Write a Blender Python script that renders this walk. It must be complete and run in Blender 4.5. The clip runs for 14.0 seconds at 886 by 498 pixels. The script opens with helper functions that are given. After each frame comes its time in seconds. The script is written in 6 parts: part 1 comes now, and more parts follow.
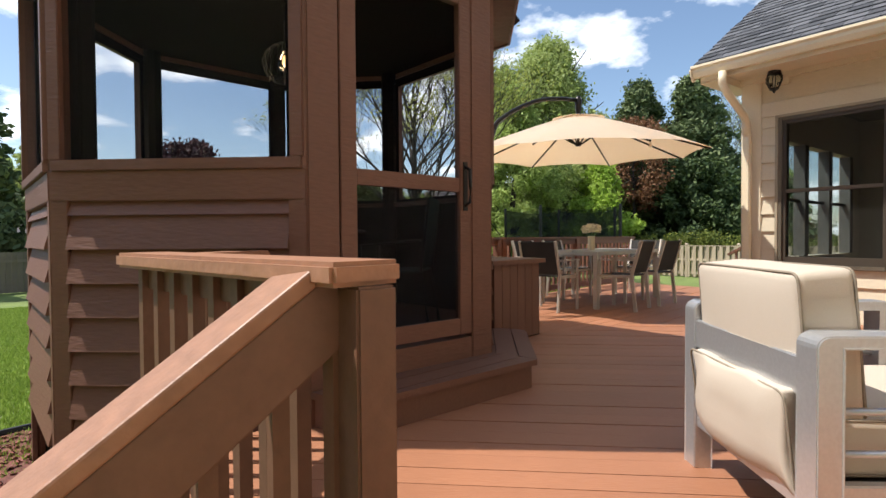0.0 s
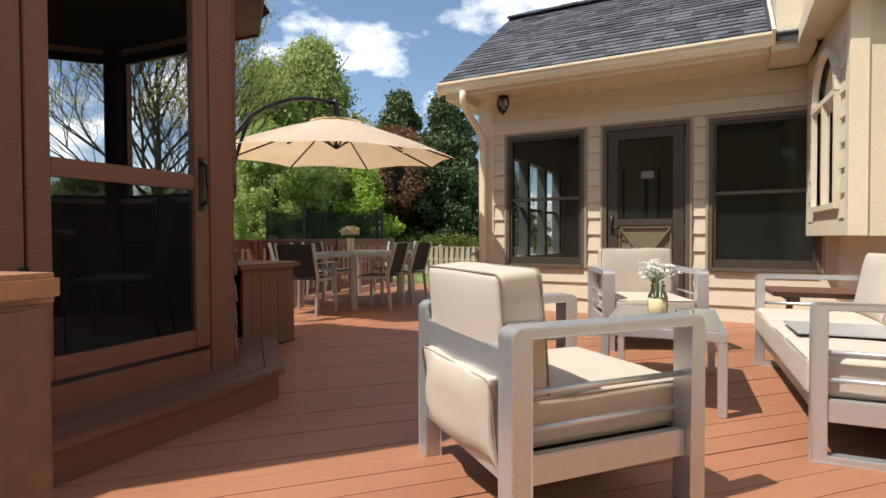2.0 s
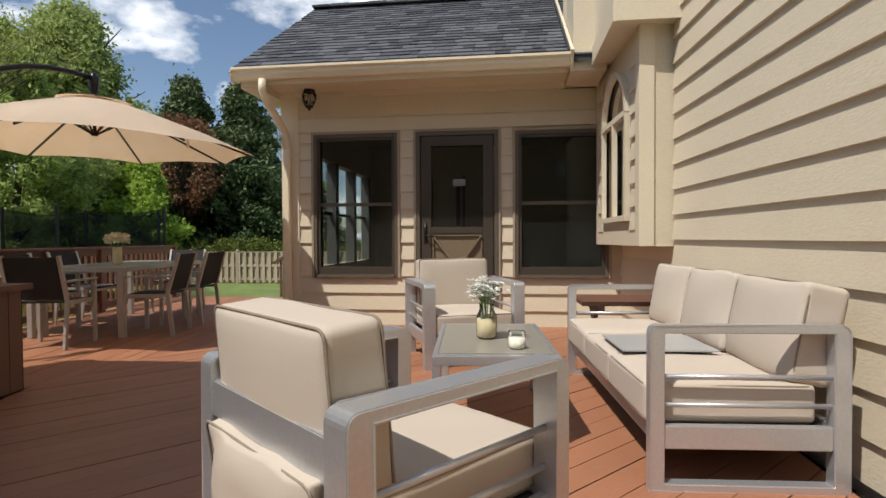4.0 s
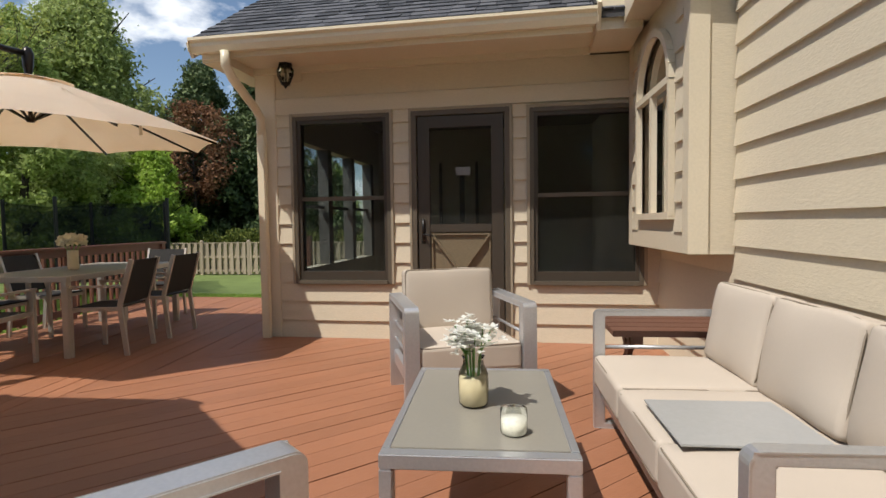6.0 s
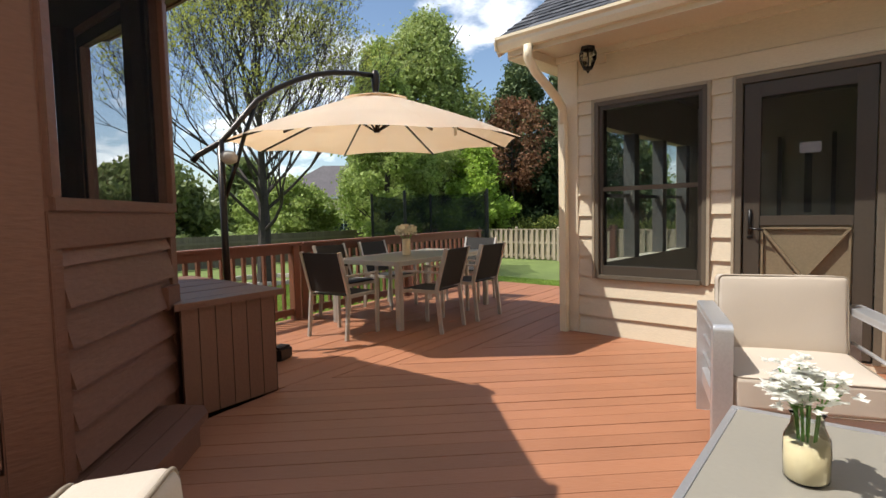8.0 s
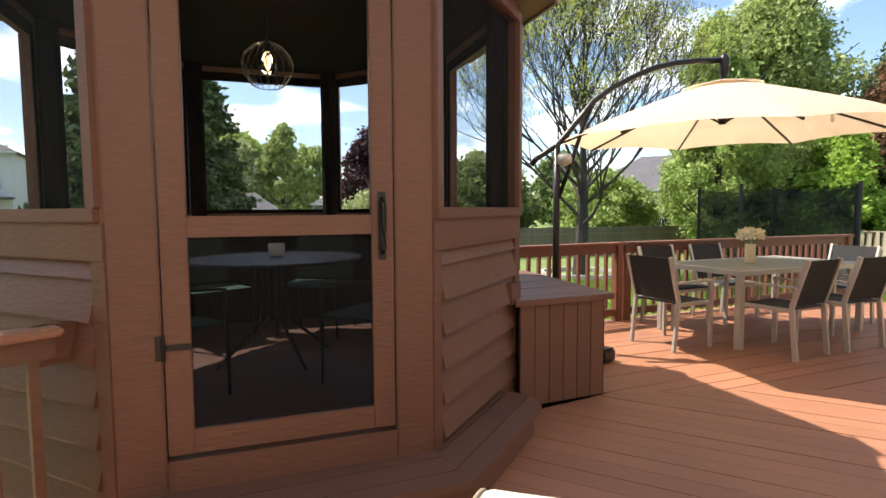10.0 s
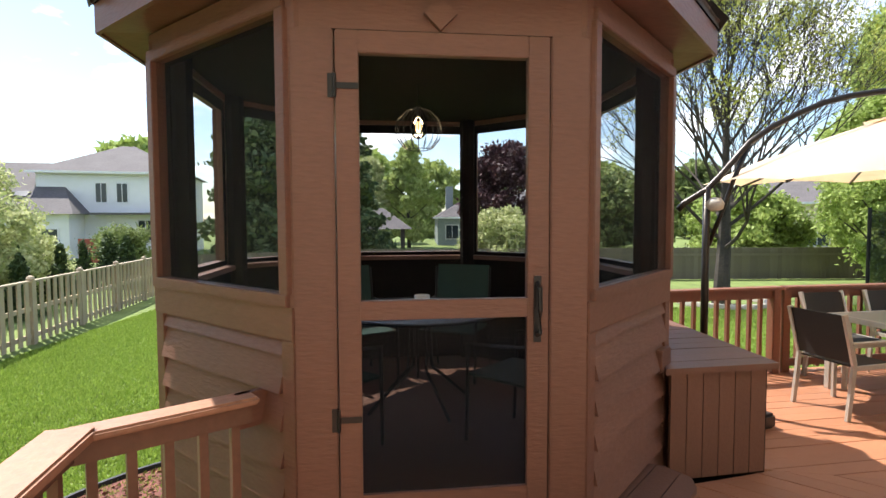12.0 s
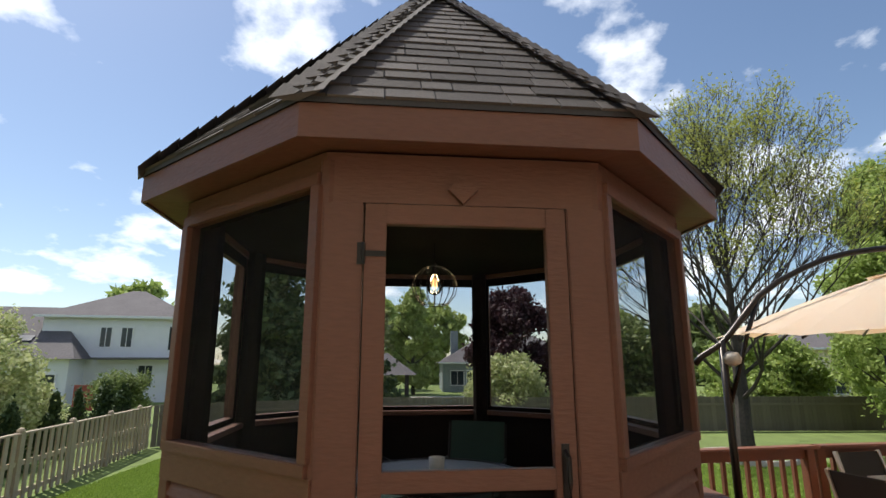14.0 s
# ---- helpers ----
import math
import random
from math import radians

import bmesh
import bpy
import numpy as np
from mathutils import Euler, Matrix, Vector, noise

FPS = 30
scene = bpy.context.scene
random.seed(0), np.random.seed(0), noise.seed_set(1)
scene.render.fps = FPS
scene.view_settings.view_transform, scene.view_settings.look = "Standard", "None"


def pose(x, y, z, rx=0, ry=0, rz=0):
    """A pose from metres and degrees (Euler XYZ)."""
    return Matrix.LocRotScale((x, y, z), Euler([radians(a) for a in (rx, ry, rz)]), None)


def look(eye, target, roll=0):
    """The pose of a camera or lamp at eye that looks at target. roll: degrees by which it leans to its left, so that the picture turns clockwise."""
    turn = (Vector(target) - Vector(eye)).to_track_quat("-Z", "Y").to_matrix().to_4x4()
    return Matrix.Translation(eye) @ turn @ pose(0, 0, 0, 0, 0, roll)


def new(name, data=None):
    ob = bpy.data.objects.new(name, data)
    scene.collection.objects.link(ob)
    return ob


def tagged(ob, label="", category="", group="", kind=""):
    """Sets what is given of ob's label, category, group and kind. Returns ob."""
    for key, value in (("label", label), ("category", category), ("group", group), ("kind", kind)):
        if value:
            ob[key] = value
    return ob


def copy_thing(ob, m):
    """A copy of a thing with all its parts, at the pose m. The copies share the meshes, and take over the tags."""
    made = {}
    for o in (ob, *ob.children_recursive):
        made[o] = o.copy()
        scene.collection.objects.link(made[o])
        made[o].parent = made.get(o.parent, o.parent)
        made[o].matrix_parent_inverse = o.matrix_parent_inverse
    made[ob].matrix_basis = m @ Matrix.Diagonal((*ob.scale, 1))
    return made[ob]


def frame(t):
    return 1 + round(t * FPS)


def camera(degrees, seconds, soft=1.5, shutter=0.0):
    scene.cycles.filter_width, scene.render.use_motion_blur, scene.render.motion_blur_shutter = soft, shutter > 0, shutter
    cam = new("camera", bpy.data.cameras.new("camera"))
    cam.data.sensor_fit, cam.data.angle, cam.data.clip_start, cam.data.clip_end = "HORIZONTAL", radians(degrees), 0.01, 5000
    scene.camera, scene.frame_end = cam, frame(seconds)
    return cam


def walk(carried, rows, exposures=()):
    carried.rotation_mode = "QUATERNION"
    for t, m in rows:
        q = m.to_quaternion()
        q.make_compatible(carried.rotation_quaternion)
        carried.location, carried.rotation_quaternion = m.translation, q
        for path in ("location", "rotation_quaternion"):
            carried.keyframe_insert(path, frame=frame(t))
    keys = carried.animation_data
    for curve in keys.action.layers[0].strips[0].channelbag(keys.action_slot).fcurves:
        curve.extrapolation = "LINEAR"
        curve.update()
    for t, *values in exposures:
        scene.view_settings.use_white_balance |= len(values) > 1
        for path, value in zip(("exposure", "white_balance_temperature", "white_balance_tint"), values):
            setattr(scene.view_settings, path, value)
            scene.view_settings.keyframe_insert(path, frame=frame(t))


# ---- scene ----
cam = camera(79.3, 14.0)
PATH = [
    (0, (1.384, -0.195, 0.935), (-0.198, 1.028, 0.892), -0.4),
    (0.5, (1.408, -0.166, 0.938), (-0.049, 1.204, 0.895), -0.3),
    (1, (1.451, -0.142, 0.943), (0.148, 1.375, 0.9), -0.2),
    (1.5, (1.467, -0.119, 0.946), (0.341, 1.533, 0.904), -0.2),
    (2, (1.442, -0.08, 0.947), (0.51, 1.689, 0.904), -0.2),
    (2.5, (1.338, 0.007, 0.948), (0.615, 1.872, 0.907), -0.2),
    (3, (1.294, 0.127, 0.972), (0.764, 2.055, 0.93), -0.2),
    (3.5, (1.275, 0.254, 0.985), (0.898, 2.218, 0.948), -0.3),
    (4, (1.207, 0.392, 1.024), (0.962, 2.377, 0.985), -0.3),
    (4.2, (1.222, 0.501, 1.028), (0.996, 2.487, 0.993), -0.4),
    (6.3, (1.319, 1.458, 1.178), (0.918, 3.414, 1.07), -1.0),
    (6.5, (1.275, 1.487, 1.166), (0.791, 3.424, 1.053), -0.9),
    (7, (1.308, 1.651, 1.165), (0.531, 3.49, 1.05), -1.1),
    (7.5, (1.437, 1.69, 1.269), (0.318, 3.341, 1.116), -1.4),
    (8, (1.318, 1.691, 1.233), (-0.026, 3.167, 1.102), -1.3),
    (8.5, (1.238, 1.649, 1.227), (-0.303, 2.919, 1.109), -1.1),
    (9, (1.215, 1.64, 1.232), (-0.504, 2.657, 1.122), -1.1),
    (9.2, (1.2, 1.635, 1.24), (-0.576, 2.549, 1.13), -1.0),
    (11.3, (1.203, 1.436, 1.507), (-0.785, 1.579, 1.343), -0.2),
    (11.5, (1.199, 1.417, 1.537), (-0.792, 1.544, 1.388), -0.3),
    (12, (1.213, 1.416, 1.650), (-0.782, 1.505, 1.543), -0.2),
    (12.5, (1.235, 1.410, 1.670), (-0.762, 1.491, 1.742), -0.2),
    (13, (1.254, 1.400, 1.748), (-0.735, 1.475, 1.938), -0.1),
    (13.5, (1.257, 1.344, 1.690), (-0.707, 1.435, 2.054), 0.0),
    (14, (1.255, 1.329, 1.734), (-0.698, 1.403, 2.157), -0.1),
]
EXPOSURES = [(0, 0.45), (1.5, 0.38), (3, -0.03), (4, -0.17), (6.5, -0.10), (7.5, 0.08), (8.5, 0.50), (9, 0.70), (11.5, 1.12), (12.5, 1.0), (13.2, 0.65), (14, 0.15)]
walk(cam, [(t, look(e, g, r)) for t, e, g, r in PATH], EXPOSURES)

# ---- light ----
SUN_DIR = Vector((-1.02, -1.21, 2.62)).normalized()
SUN_EL = math.asin(SUN_DIR.z)
SUN_ROT = math.atan2(SUN_DIR.x, SUN_DIR.y)
world = bpy.data.worlds.new("world")
scene.world = world
world.use_nodes = True


def build_world():
    nt = world.node_tree
    nt.nodes.clear()
    N, L = nt.nodes.new, nt.links.new
    out = N("ShaderNodeOutputWorld")
    bg = N("ShaderNodeBackground")
    bg.inputs[1].default_value = 0.126
    sky = N("ShaderNodeTexSky")
    sky.sky_type = "NISHITA"
    sky.sun_disc = False
    sky.sun_elevation, sky.sun_rotation = SUN_EL, SUN_ROT
    sky.air_density, sky.dust_density, sky.ozone_density = 1.0, 0.6, 1.5
    co = N("ShaderNodeTexCoord")
    sep = N("ShaderNodeSeparateXYZ")
    L(co.outputs["Generated"], sep.inputs[0])
    mx = N("ShaderNodeMath")
    mx.operation = "MAXIMUM"
    mx.inputs[1].default_value = 0.0
    L(sep.outputs[2], mx.inputs[0])
    add = N("ShaderNodeMath")
    add.operation = "ADD"
    add.inputs[1].default_value = 0.32
    L(mx.outputs[0], add.inputs[0])
    com = N("ShaderNodeCombineXYZ")
    for i in (0, 1, 2):
        L(add.outputs[0], com.inputs[i])
    div = N("ShaderNodeVectorMath")
    div.operation = "DIVIDE"
    L(co.outputs["Generated"], div.inputs[0])
    L(com.outputs[0], div.inputs[1])
    mp = N("ShaderNodeMapping")
    mp.inputs["Location"].default_value = CLOUD_AT
    mp.inputs["Scale"].default_value = (1.0, 1.0, 1.6)
    L(div.outputs[0], mp.inputs[0])
    n1 = N("ShaderNodeTexNoise")
    n1.inputs["Scale"].default_value = 3.2
    n1.inputs["Detail"].default_value = 7
    n1.inputs["Roughness"].default_value = 0.55
    L(mp.outputs[0], n1.inputs["Vector"])
    r = N("ShaderNodeValToRGB")
    r.color_ramp.elements[0].position, r.color_ramp.elements[1].position = 0.53, 0.67
    L(n1.outputs[0], r.inputs[0])
    mix = N("ShaderNodeMix")
    mix.data_type = "RGBA"
    L(r.outputs[0], mix.inputs[0])
    L(sky.outputs[0], mix.inputs[6])
    mix.inputs[7].default_value = (10.6, 10.9, 11.3, 1)
    L(mix.outputs[2], bg.inputs[0])
    L(bg.outputs[0], out.inputs[0])


CLOUD_AT = (0.3, 0.1, 0.0)
build_world()
sun = new("sun", bpy.data.lights.new("sun", "SUN"))
sun.data.energy, sun.data.angle, sun.data.color = 4.9, radians(0.53), (1.0, 0.955, 0.88)
sun.matrix_world = look(SUN_DIR * 30, (0, 0, 0))

# ---- materials ----


def material(name, color, rough=0.6, metal=0.0, vary=0.12, scale=6.0, grain=None, bump=0.15, bscale=60.0,
             each=0.0, dark=None, spec=0.5):
    """A surface with large stains, fine grain (stretched along an axis when grain is given) and relief."""
    m = bpy.data.materials.new(name)
    m.use_nodes = True
    nt = m.node_tree
    N, L = nt.nodes.new, nt.links.new
    b = nt.nodes["Principled BSDF"]
    b.inputs["Roughness"].default_value = rough
    b.inputs["Metallic"].default_value = metal
    b.inputs["Specular IOR Level"].default_value = spec
    co = N("ShaderNodeTexCoord")
    mp = N("ShaderNodeMapping")
    mp.inputs["Scale"].default_value = grain or (1, 1, 1)
    L(co.outputs["Object"], mp.inputs[0])
    big = N("ShaderNodeTexNoise")
    big.inputs["Scale"].default_value = scale * 0.25
    big.inputs["Detail"].default_value = 5
    L(co.outputs["Object"], big.inputs["Vector"])
    fine = N("ShaderNodeTexNoise")
    fine.inputs["Scale"].default_value = bscale
    fine.inputs["Detail"].default_value = 4
    L(mp.outputs[0], fine.inputs["Vector"])
    s = N("ShaderNodeMath")
    s.operation = "ADD"
    L(big.outputs[0], s.inputs[0])
    L(fine.outputs[0], s.inputs[1])
    last = s.outputs[0]
    if each:
        info = N("ShaderNodeObjectInfo")
        e = N("ShaderNodeMath")
        e.operation = "MULTIPLY_ADD"
        L(info.outputs["Random"], e.inputs[0])
        e.inputs[1].default_value = each
        L(last, e.inputs[2])
        last = e.outputs[0]
    rp = N("ShaderNodeMapRange")
    rp.inputs[1].default_value, rp.inputs[2].default_value = 0.6, 1.4 + each
    L(last, rp.inputs[0])
    mix = N("ShaderNodeMix")
    mix.data_type = "RGBA"
    d = dark or tuple(c * (1 - 2 * vary) for c in color)
    mix.inputs[6].default_value = (*d, 1)
    mix.inputs[7].default_value = (*[min(1, c * (1 + vary)) for c in color], 1)
    L(rp.outputs[0], mix.inputs[0])
    L(mix.outputs[2], b.inputs["Base Color"])
    if bump:
        bp = N("ShaderNodeBump")
        bp.inputs["Strength"].default_value = bump
        bp.inputs["Distance"].default_value = 0.01
        L(fine.outputs[0], bp.inputs["Height"])
        L(bp.outputs[0], b.inputs["Normal"])
    return m


def island_material(name, c1, c2, rough=0.8, bump=0.0, bscale=40, trans=0.0):
    """Leaves, shingles and other joined pieces, each its own tone between two colours."""
    m = bpy.data.materials.new(name)
    m.use_nodes = True
    nt = m.node_tree
    N, L = nt.nodes.new, nt.links.new
    b = nt.nodes["Principled BSDF"]
    b.inputs["Roughness"].default_value = rough
    b.inputs["Specular IOR Level"].default_value = 0.3
    g = N("ShaderNodeNewGeometry")
    o = N("ShaderNodeObjectInfo")
    a = N("ShaderNodeMath")
    a.operation = "ADD"
    L(g.outputs["Random Per Island"], a.inputs[0])
    L(o.outputs["Random"], a.inputs[1])
    fr = N("ShaderNodeMath")
    fr.operation = "FRACT"
    L(a.outputs[0], fr.inputs[0])
    mix = N("ShaderNodeMix")
    mix.data_type = "RGBA"
    mix.inputs[6].default_value, mix.inputs[7].default_value = (*c1, 1), (*c2, 1)
    L(fr.outputs[0], mix.inputs[0])
    L(mix.outputs[2], b.inputs["Base Color"])
    if bump:
        n = N("ShaderNodeTexNoise")
        n.inputs["Scale"].default_value = bscale
        n.inputs["Detail"].default_value = 4
        co = N("ShaderNodeTexCoord")
        L(co.outputs["Object"], n.inputs["Vector"])
        bp = N("ShaderNodeBump")
        bp.inputs["Strength"].default_value = bump
        bp.inputs["Distance"].default_value = 0.01
        L(n.outputs[0], bp.inputs["Height"])
        L(bp.outputs[0], b.inputs["Normal"])
    if trans:
        t = N("ShaderNodeBsdfTranslucent")
        L(mix.outputs[2], t.inputs[0])
        ms = N("ShaderNodeMixShader")
        ms.inputs[0].default_value = trans
        L(b.outputs[0], ms.inputs[1])
        L(t.outputs[0], ms.inputs[2])
        L(ms.outputs[0], nt.nodes["Material Output"].inputs[0])
    return m


def screen_material(name, seen, color=(0.012, 0.012, 0.013)):
    """Insect screen: a dark weave that lets the given share of light through."""
    m = bpy.data.materials.new(name)
    m.use_nodes = True
    nt = m.node_tree
    N, L = nt.nodes.new, nt.links.new
    b = nt.nodes["Principled BSDF"]
    b.inputs["Base Color"].default_value = (*color, 1)
    b.inputs["Roughness"].default_value = 0.7
    b.inputs["Specular IOR Level"].default_value = 0.1
    tr = N("ShaderNodeBsdfTransparent")
    ms = N("ShaderNodeMixShader")
    ms.inputs[0].default_value = seen
    L(b.outputs[0], ms.inputs[1])
    L(tr.outputs[0], ms.inputs[2])
    L(ms.outputs[0], nt.nodes["Material Output"].inputs[0])
    return m


def glass_material(name, tint=(0.9, 0.95, 0.95), rough=0.0):
    """A thin pane: clear, with gloss that grows towards the edge."""
    m = bpy.data.materials.new(name)
    m.use_nodes = True
    nt = m.node_tree
    N, L = nt.nodes.new, nt.links.new
    nt.nodes.remove(nt.nodes["Principled BSDF"])
    gl = N("ShaderNodeBsdfGlossy")
    gl.inputs["Roughness"].default_value = rough
    tr = N("ShaderNodeBsdfTransparent")
    tr.inputs[0].default_value = (*tint, 1)
    f = N("ShaderNodeFresnel")
    f.inputs[0].default_value = 1.52
    ms = N("ShaderNodeMixShader")
    L(f.outputs[0], ms.inputs[0])
    L(tr.outputs[0], ms.inputs[1])
    L(gl.outputs[0], ms.inputs[2])
    L(ms.outputs[0], nt.nodes["Material Output"].inputs[0])
    return m


M = dict(
    deck=material("deck stain", (0.365, 0.158, 0.084), 0.5, vary=0.14, scale=5, bump=0.25, bscale=14, grain=(1, 14, 1), each=0.35),
    brown=material("brown stained wood", (0.158, 0.069, 0.044), 0.5, vary=0.13, scale=5, bump=0.35, bscale=16, grain=(1, 1, 4), each=0.3),
    rail=material("redwood stained rail", (0.155, 0.074, 0.045), 0.5, vary=0.18, scale=5, bump=0.25, bscale=24, each=0.3),
    railcap=material("weathered rail cap", (0.35, 0.17, 0.10), 0.5, vary=0.2, scale=9, bump=0.35, bscale=26, each=0.3),
    darkrail=material("dark red rail", (0.20, 0.075, 0.042), 0.5, vary=0.2, each=0.3),
    # near-black stands in for shade inside the gazebo, under boards and behind planks
    inside=material("shade-black wood", (0.012, 0.009, 0.007), 0.9, spec=0.04),
    bench=material("brown bench board", (0.155, 0.072, 0.046), 0.55, bump=0.2, each=0.4),
    siding=material("cream lap siding", (0.64, 0.555, 0.415), 0.55, vary=0.06, scale=3, bump=0.2, bscale=34, grain=(1, 1, 3), each=0.15),
    cream=material("cream trim paint", (0.69, 0.60, 0.45), 0.5, vary=0.05, scale=3, bump=0.08),
    gutter=material("cream gutter metal", (0.78, 0.68, 0.50), 0.35, vary=0.04, bump=0.0),
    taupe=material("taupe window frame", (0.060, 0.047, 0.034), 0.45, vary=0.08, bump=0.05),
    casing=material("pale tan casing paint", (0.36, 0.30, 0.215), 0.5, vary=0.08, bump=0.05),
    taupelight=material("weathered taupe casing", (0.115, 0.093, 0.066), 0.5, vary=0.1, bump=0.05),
    door=material("tan door paint", (0.20, 0.155, 0.095), 0.45, vary=0.12, bump=0.08),
    black=material("black metal", (0.014, 0.013, 0.013), 0.35, 0.3, vary=0.1, bump=0),
    bronze=material("dark bronze tube", (0.03, 0.024, 0.02), 0.3, 0.6, vary=0.1, bump=0),
    alu=material("brushed aluminium", (0.60, 0.605, 0.62), 0.36, 0.7, vary=0.06, bump=0.03, bscale=90),
    cushion=material("beige outdoor fabric", (0.52, 0.445, 0.365), 0.9, vary=0.05, scale=8, bump=0.12, bscale=350),
    piping=material("beige piping", (0.27, 0.22, 0.165), 0.9, bump=0),
    top=material("taupe frosted table glass", (0.28, 0.26, 0.22), 0.28, vary=0.03, bump=0),
    greyslab=material("grey tray", (0.36, 0.36, 0.35), 0.35, vary=0.05, bump=0.03),
    sling=material("charcoal sling fabric", (0.028, 0.025, 0.022), 0.8, vary=0.2, bump=0.2, bscale=400),
    umbrella=material("cream canopy fabric", (0.88, 0.82, 0.71), 0.9, vary=0.04, bump=0.05, bscale=200),
    sand=material("cream sand", (0.72, 0.62, 0.42), 0.95, vary=0.12, bump=0.5, bscale=300),
    wax=material("white wax", (0.85, 0.82, 0.74), 0.5, bump=0),
    white=material("white petals", (0.85, 0.85, 0.80), 0.7, bump=0),
    stem=material("green stems", (0.16, 0.34, 0.07), 0.6, bump=0),
    petal=material("cream dried petals", (0.78, 0.74, 0.56), 0.8, bump=0),
    lawn=material("lawn", (0.16, 0.215, 0.055), 0.95, vary=0.22, scale=5, bump=0.8, bscale=90),
    mulch=material("red mulch", (0.20, 0.07, 0.05), 0.9, vary=0.4, scale=30, bump=0.8, bscale=60),
    edging=material("black edging", (0.012, 0.012, 0.012), 0.5, bump=0),
    fence=material("weathered picket", (0.50, 0.40, 0.29), 0.85, vary=0.2, scale=6, bump=0.3, each=0.5),
    greyfence=material("grey board fence", (0.20, 0.17, 0.13), 0.9, vary=0.2, each=0.5),
    bark=material("bark", (0.06, 0.048, 0.04), 0.9, vary=0.3, scale=12, bump=0.6, bscale=20),
    roofbase=material("roof felt", (0.06, 0.06, 0.065), 0.9),
    whitewall=material("white siding far", (0.76, 0.75, 0.78), 0.6, vary=0.04, bump=0),
    greywall=material("grey siding far", (0.24, 0.27, 0.28), 0.6, vary=0.06, bump=0),
    farroof=material("far shingle roof", (0.125, 0.112, 0.115), 0.9, vary=0.15, scale=4, bump=0.3, bscale=8),
    farglass=material("far window glass", (0.03, 0.04, 0.05), 0.1, bump=0),
    redwood=material("red deck boards", (0.28, 0.05, 0.03), 0.7),
    lamp=material("lamp glass frosted", (0.55, 0.52, 0.46), 0.3, bump=0),
    pave=material("pale paving", (0.5, 0.46, 0.4), 0.8),
    poolw=material("pool water", (0.05, 0.35, 0.45), 0.05, bump=0.1),
    netting=screen_material("dark safety netting", 0.52, (0.006, 0.010, 0.010)),
    screen=screen_material("gazebo insect screen", 0.93),
    # denser copy of the same screen stands in for its darker grazing look
    sidescreen=screen_material("gazebo screen with grazing veil", 0.84, (0.03, 0.028, 0.026)),
    winscreen=screen_material("window insect screen", 0.72, (0.022, 0.021, 0.019)),
    glass=glass_material("window glass"),
    jar=glass_material("jar glass", (0.93, 0.96, 0.93)),
    shingle=island_material("grey shingles", (0.045, 0.048, 0.056), (0.125, 0.128, 0.142), 0.9, 0.6, 120),
    shingle2=island_material("brown grey shingles", (0.05, 0.043, 0.04), (0.12, 0.105, 0.098), 0.9, 0.6, 120),
    room=material("dim room wall", (0.25, 0.22, 0.18), 0.9),
    blossom=island_material("white blossom", (0.80, 0.80, 0.74), (0.90, 0.90, 0.86), 0.8, trans=0.45),
    curtain=material("dim painted sash", (0.15, 0.145, 0.13), 0.8),
    teal=material("green sling", (0.03, 0.075, 0.06), 0.8),
    paper=material("white paper", (0.8, 0.8, 0.82), 0.7, bump=0),
)


def glow():
    m = bpy.data.materials.new("filament glow")
    m.use_nodes = True
    b = m.node_tree.nodes["Principled BSDF"]
    b.inputs["Emission Color"].default_value = (1.0, 0.42, 0.10, 1)
    b.inputs["Emission Strength"].default_value = 1.6
    return m


M["glow"] = glow()

# ---- mesh helpers ----


def link_mesh(name, bm, mat, smooth=False):
    bmesh.ops.recalc_face_normals(bm, faces=bm.faces[:])
    me = bpy.data.meshes.new(name)
    bm.to_mesh(me)
    bm.free()
    me.materials.append(mat)
    if smooth:
        me.polygons.foreach_set("use_smooth", [True] * len(me.polygons))
    return me


def part(name, bm, mat, parent=None, label="", smooth=False, bevel=0.0, kind=""):
    ob = new(name, link_mesh(name, bm, mat, smooth))
    ob.parent = parent
    if bevel:
        md = ob.modifiers.new("bevel", "BEVEL")
        md.width, md.segments, md.limit_method = bevel, 2, "ANGLE"
    return tagged(ob, label, kind=kind)


def thing(name, label, category, at=(0, 0, 0), rz=0, group="", kind=""):
    ob = new(name)
    ob.matrix_basis = pose(*at, 0, 0, rz)
    return tagged(ob, label, category, group, kind)


def box(bm, x0, x1, y0, y1, z0, z1, m=None):
    vs = [bm.verts.new((x, y, z)) for z in (z0, z1) for y in (y0, y1) for x in (x0, x1)]
    for f in ((0, 2, 3, 1), (4, 5, 7, 6), (0, 1, 5, 4), (2, 6, 7, 3), (0, 4, 6, 2), (1, 3, 7, 5)):
        bm.faces.new([vs[i] for i in f])
    if m is not None:
        bmesh.ops.transform(bm, matrix=m, verts=vs)
    return vs


def bx(x0, x1, y0, y1, z0, z1, bev=0.0):
    bm = bmesh.new()
    box(bm, x0, x1, y0, y1, z0, z1)
    if bev:
        bmesh.ops.bevel(bm, geom=bm.edges[:], offset=bev, segments=2, affect="EDGES")
    return bm


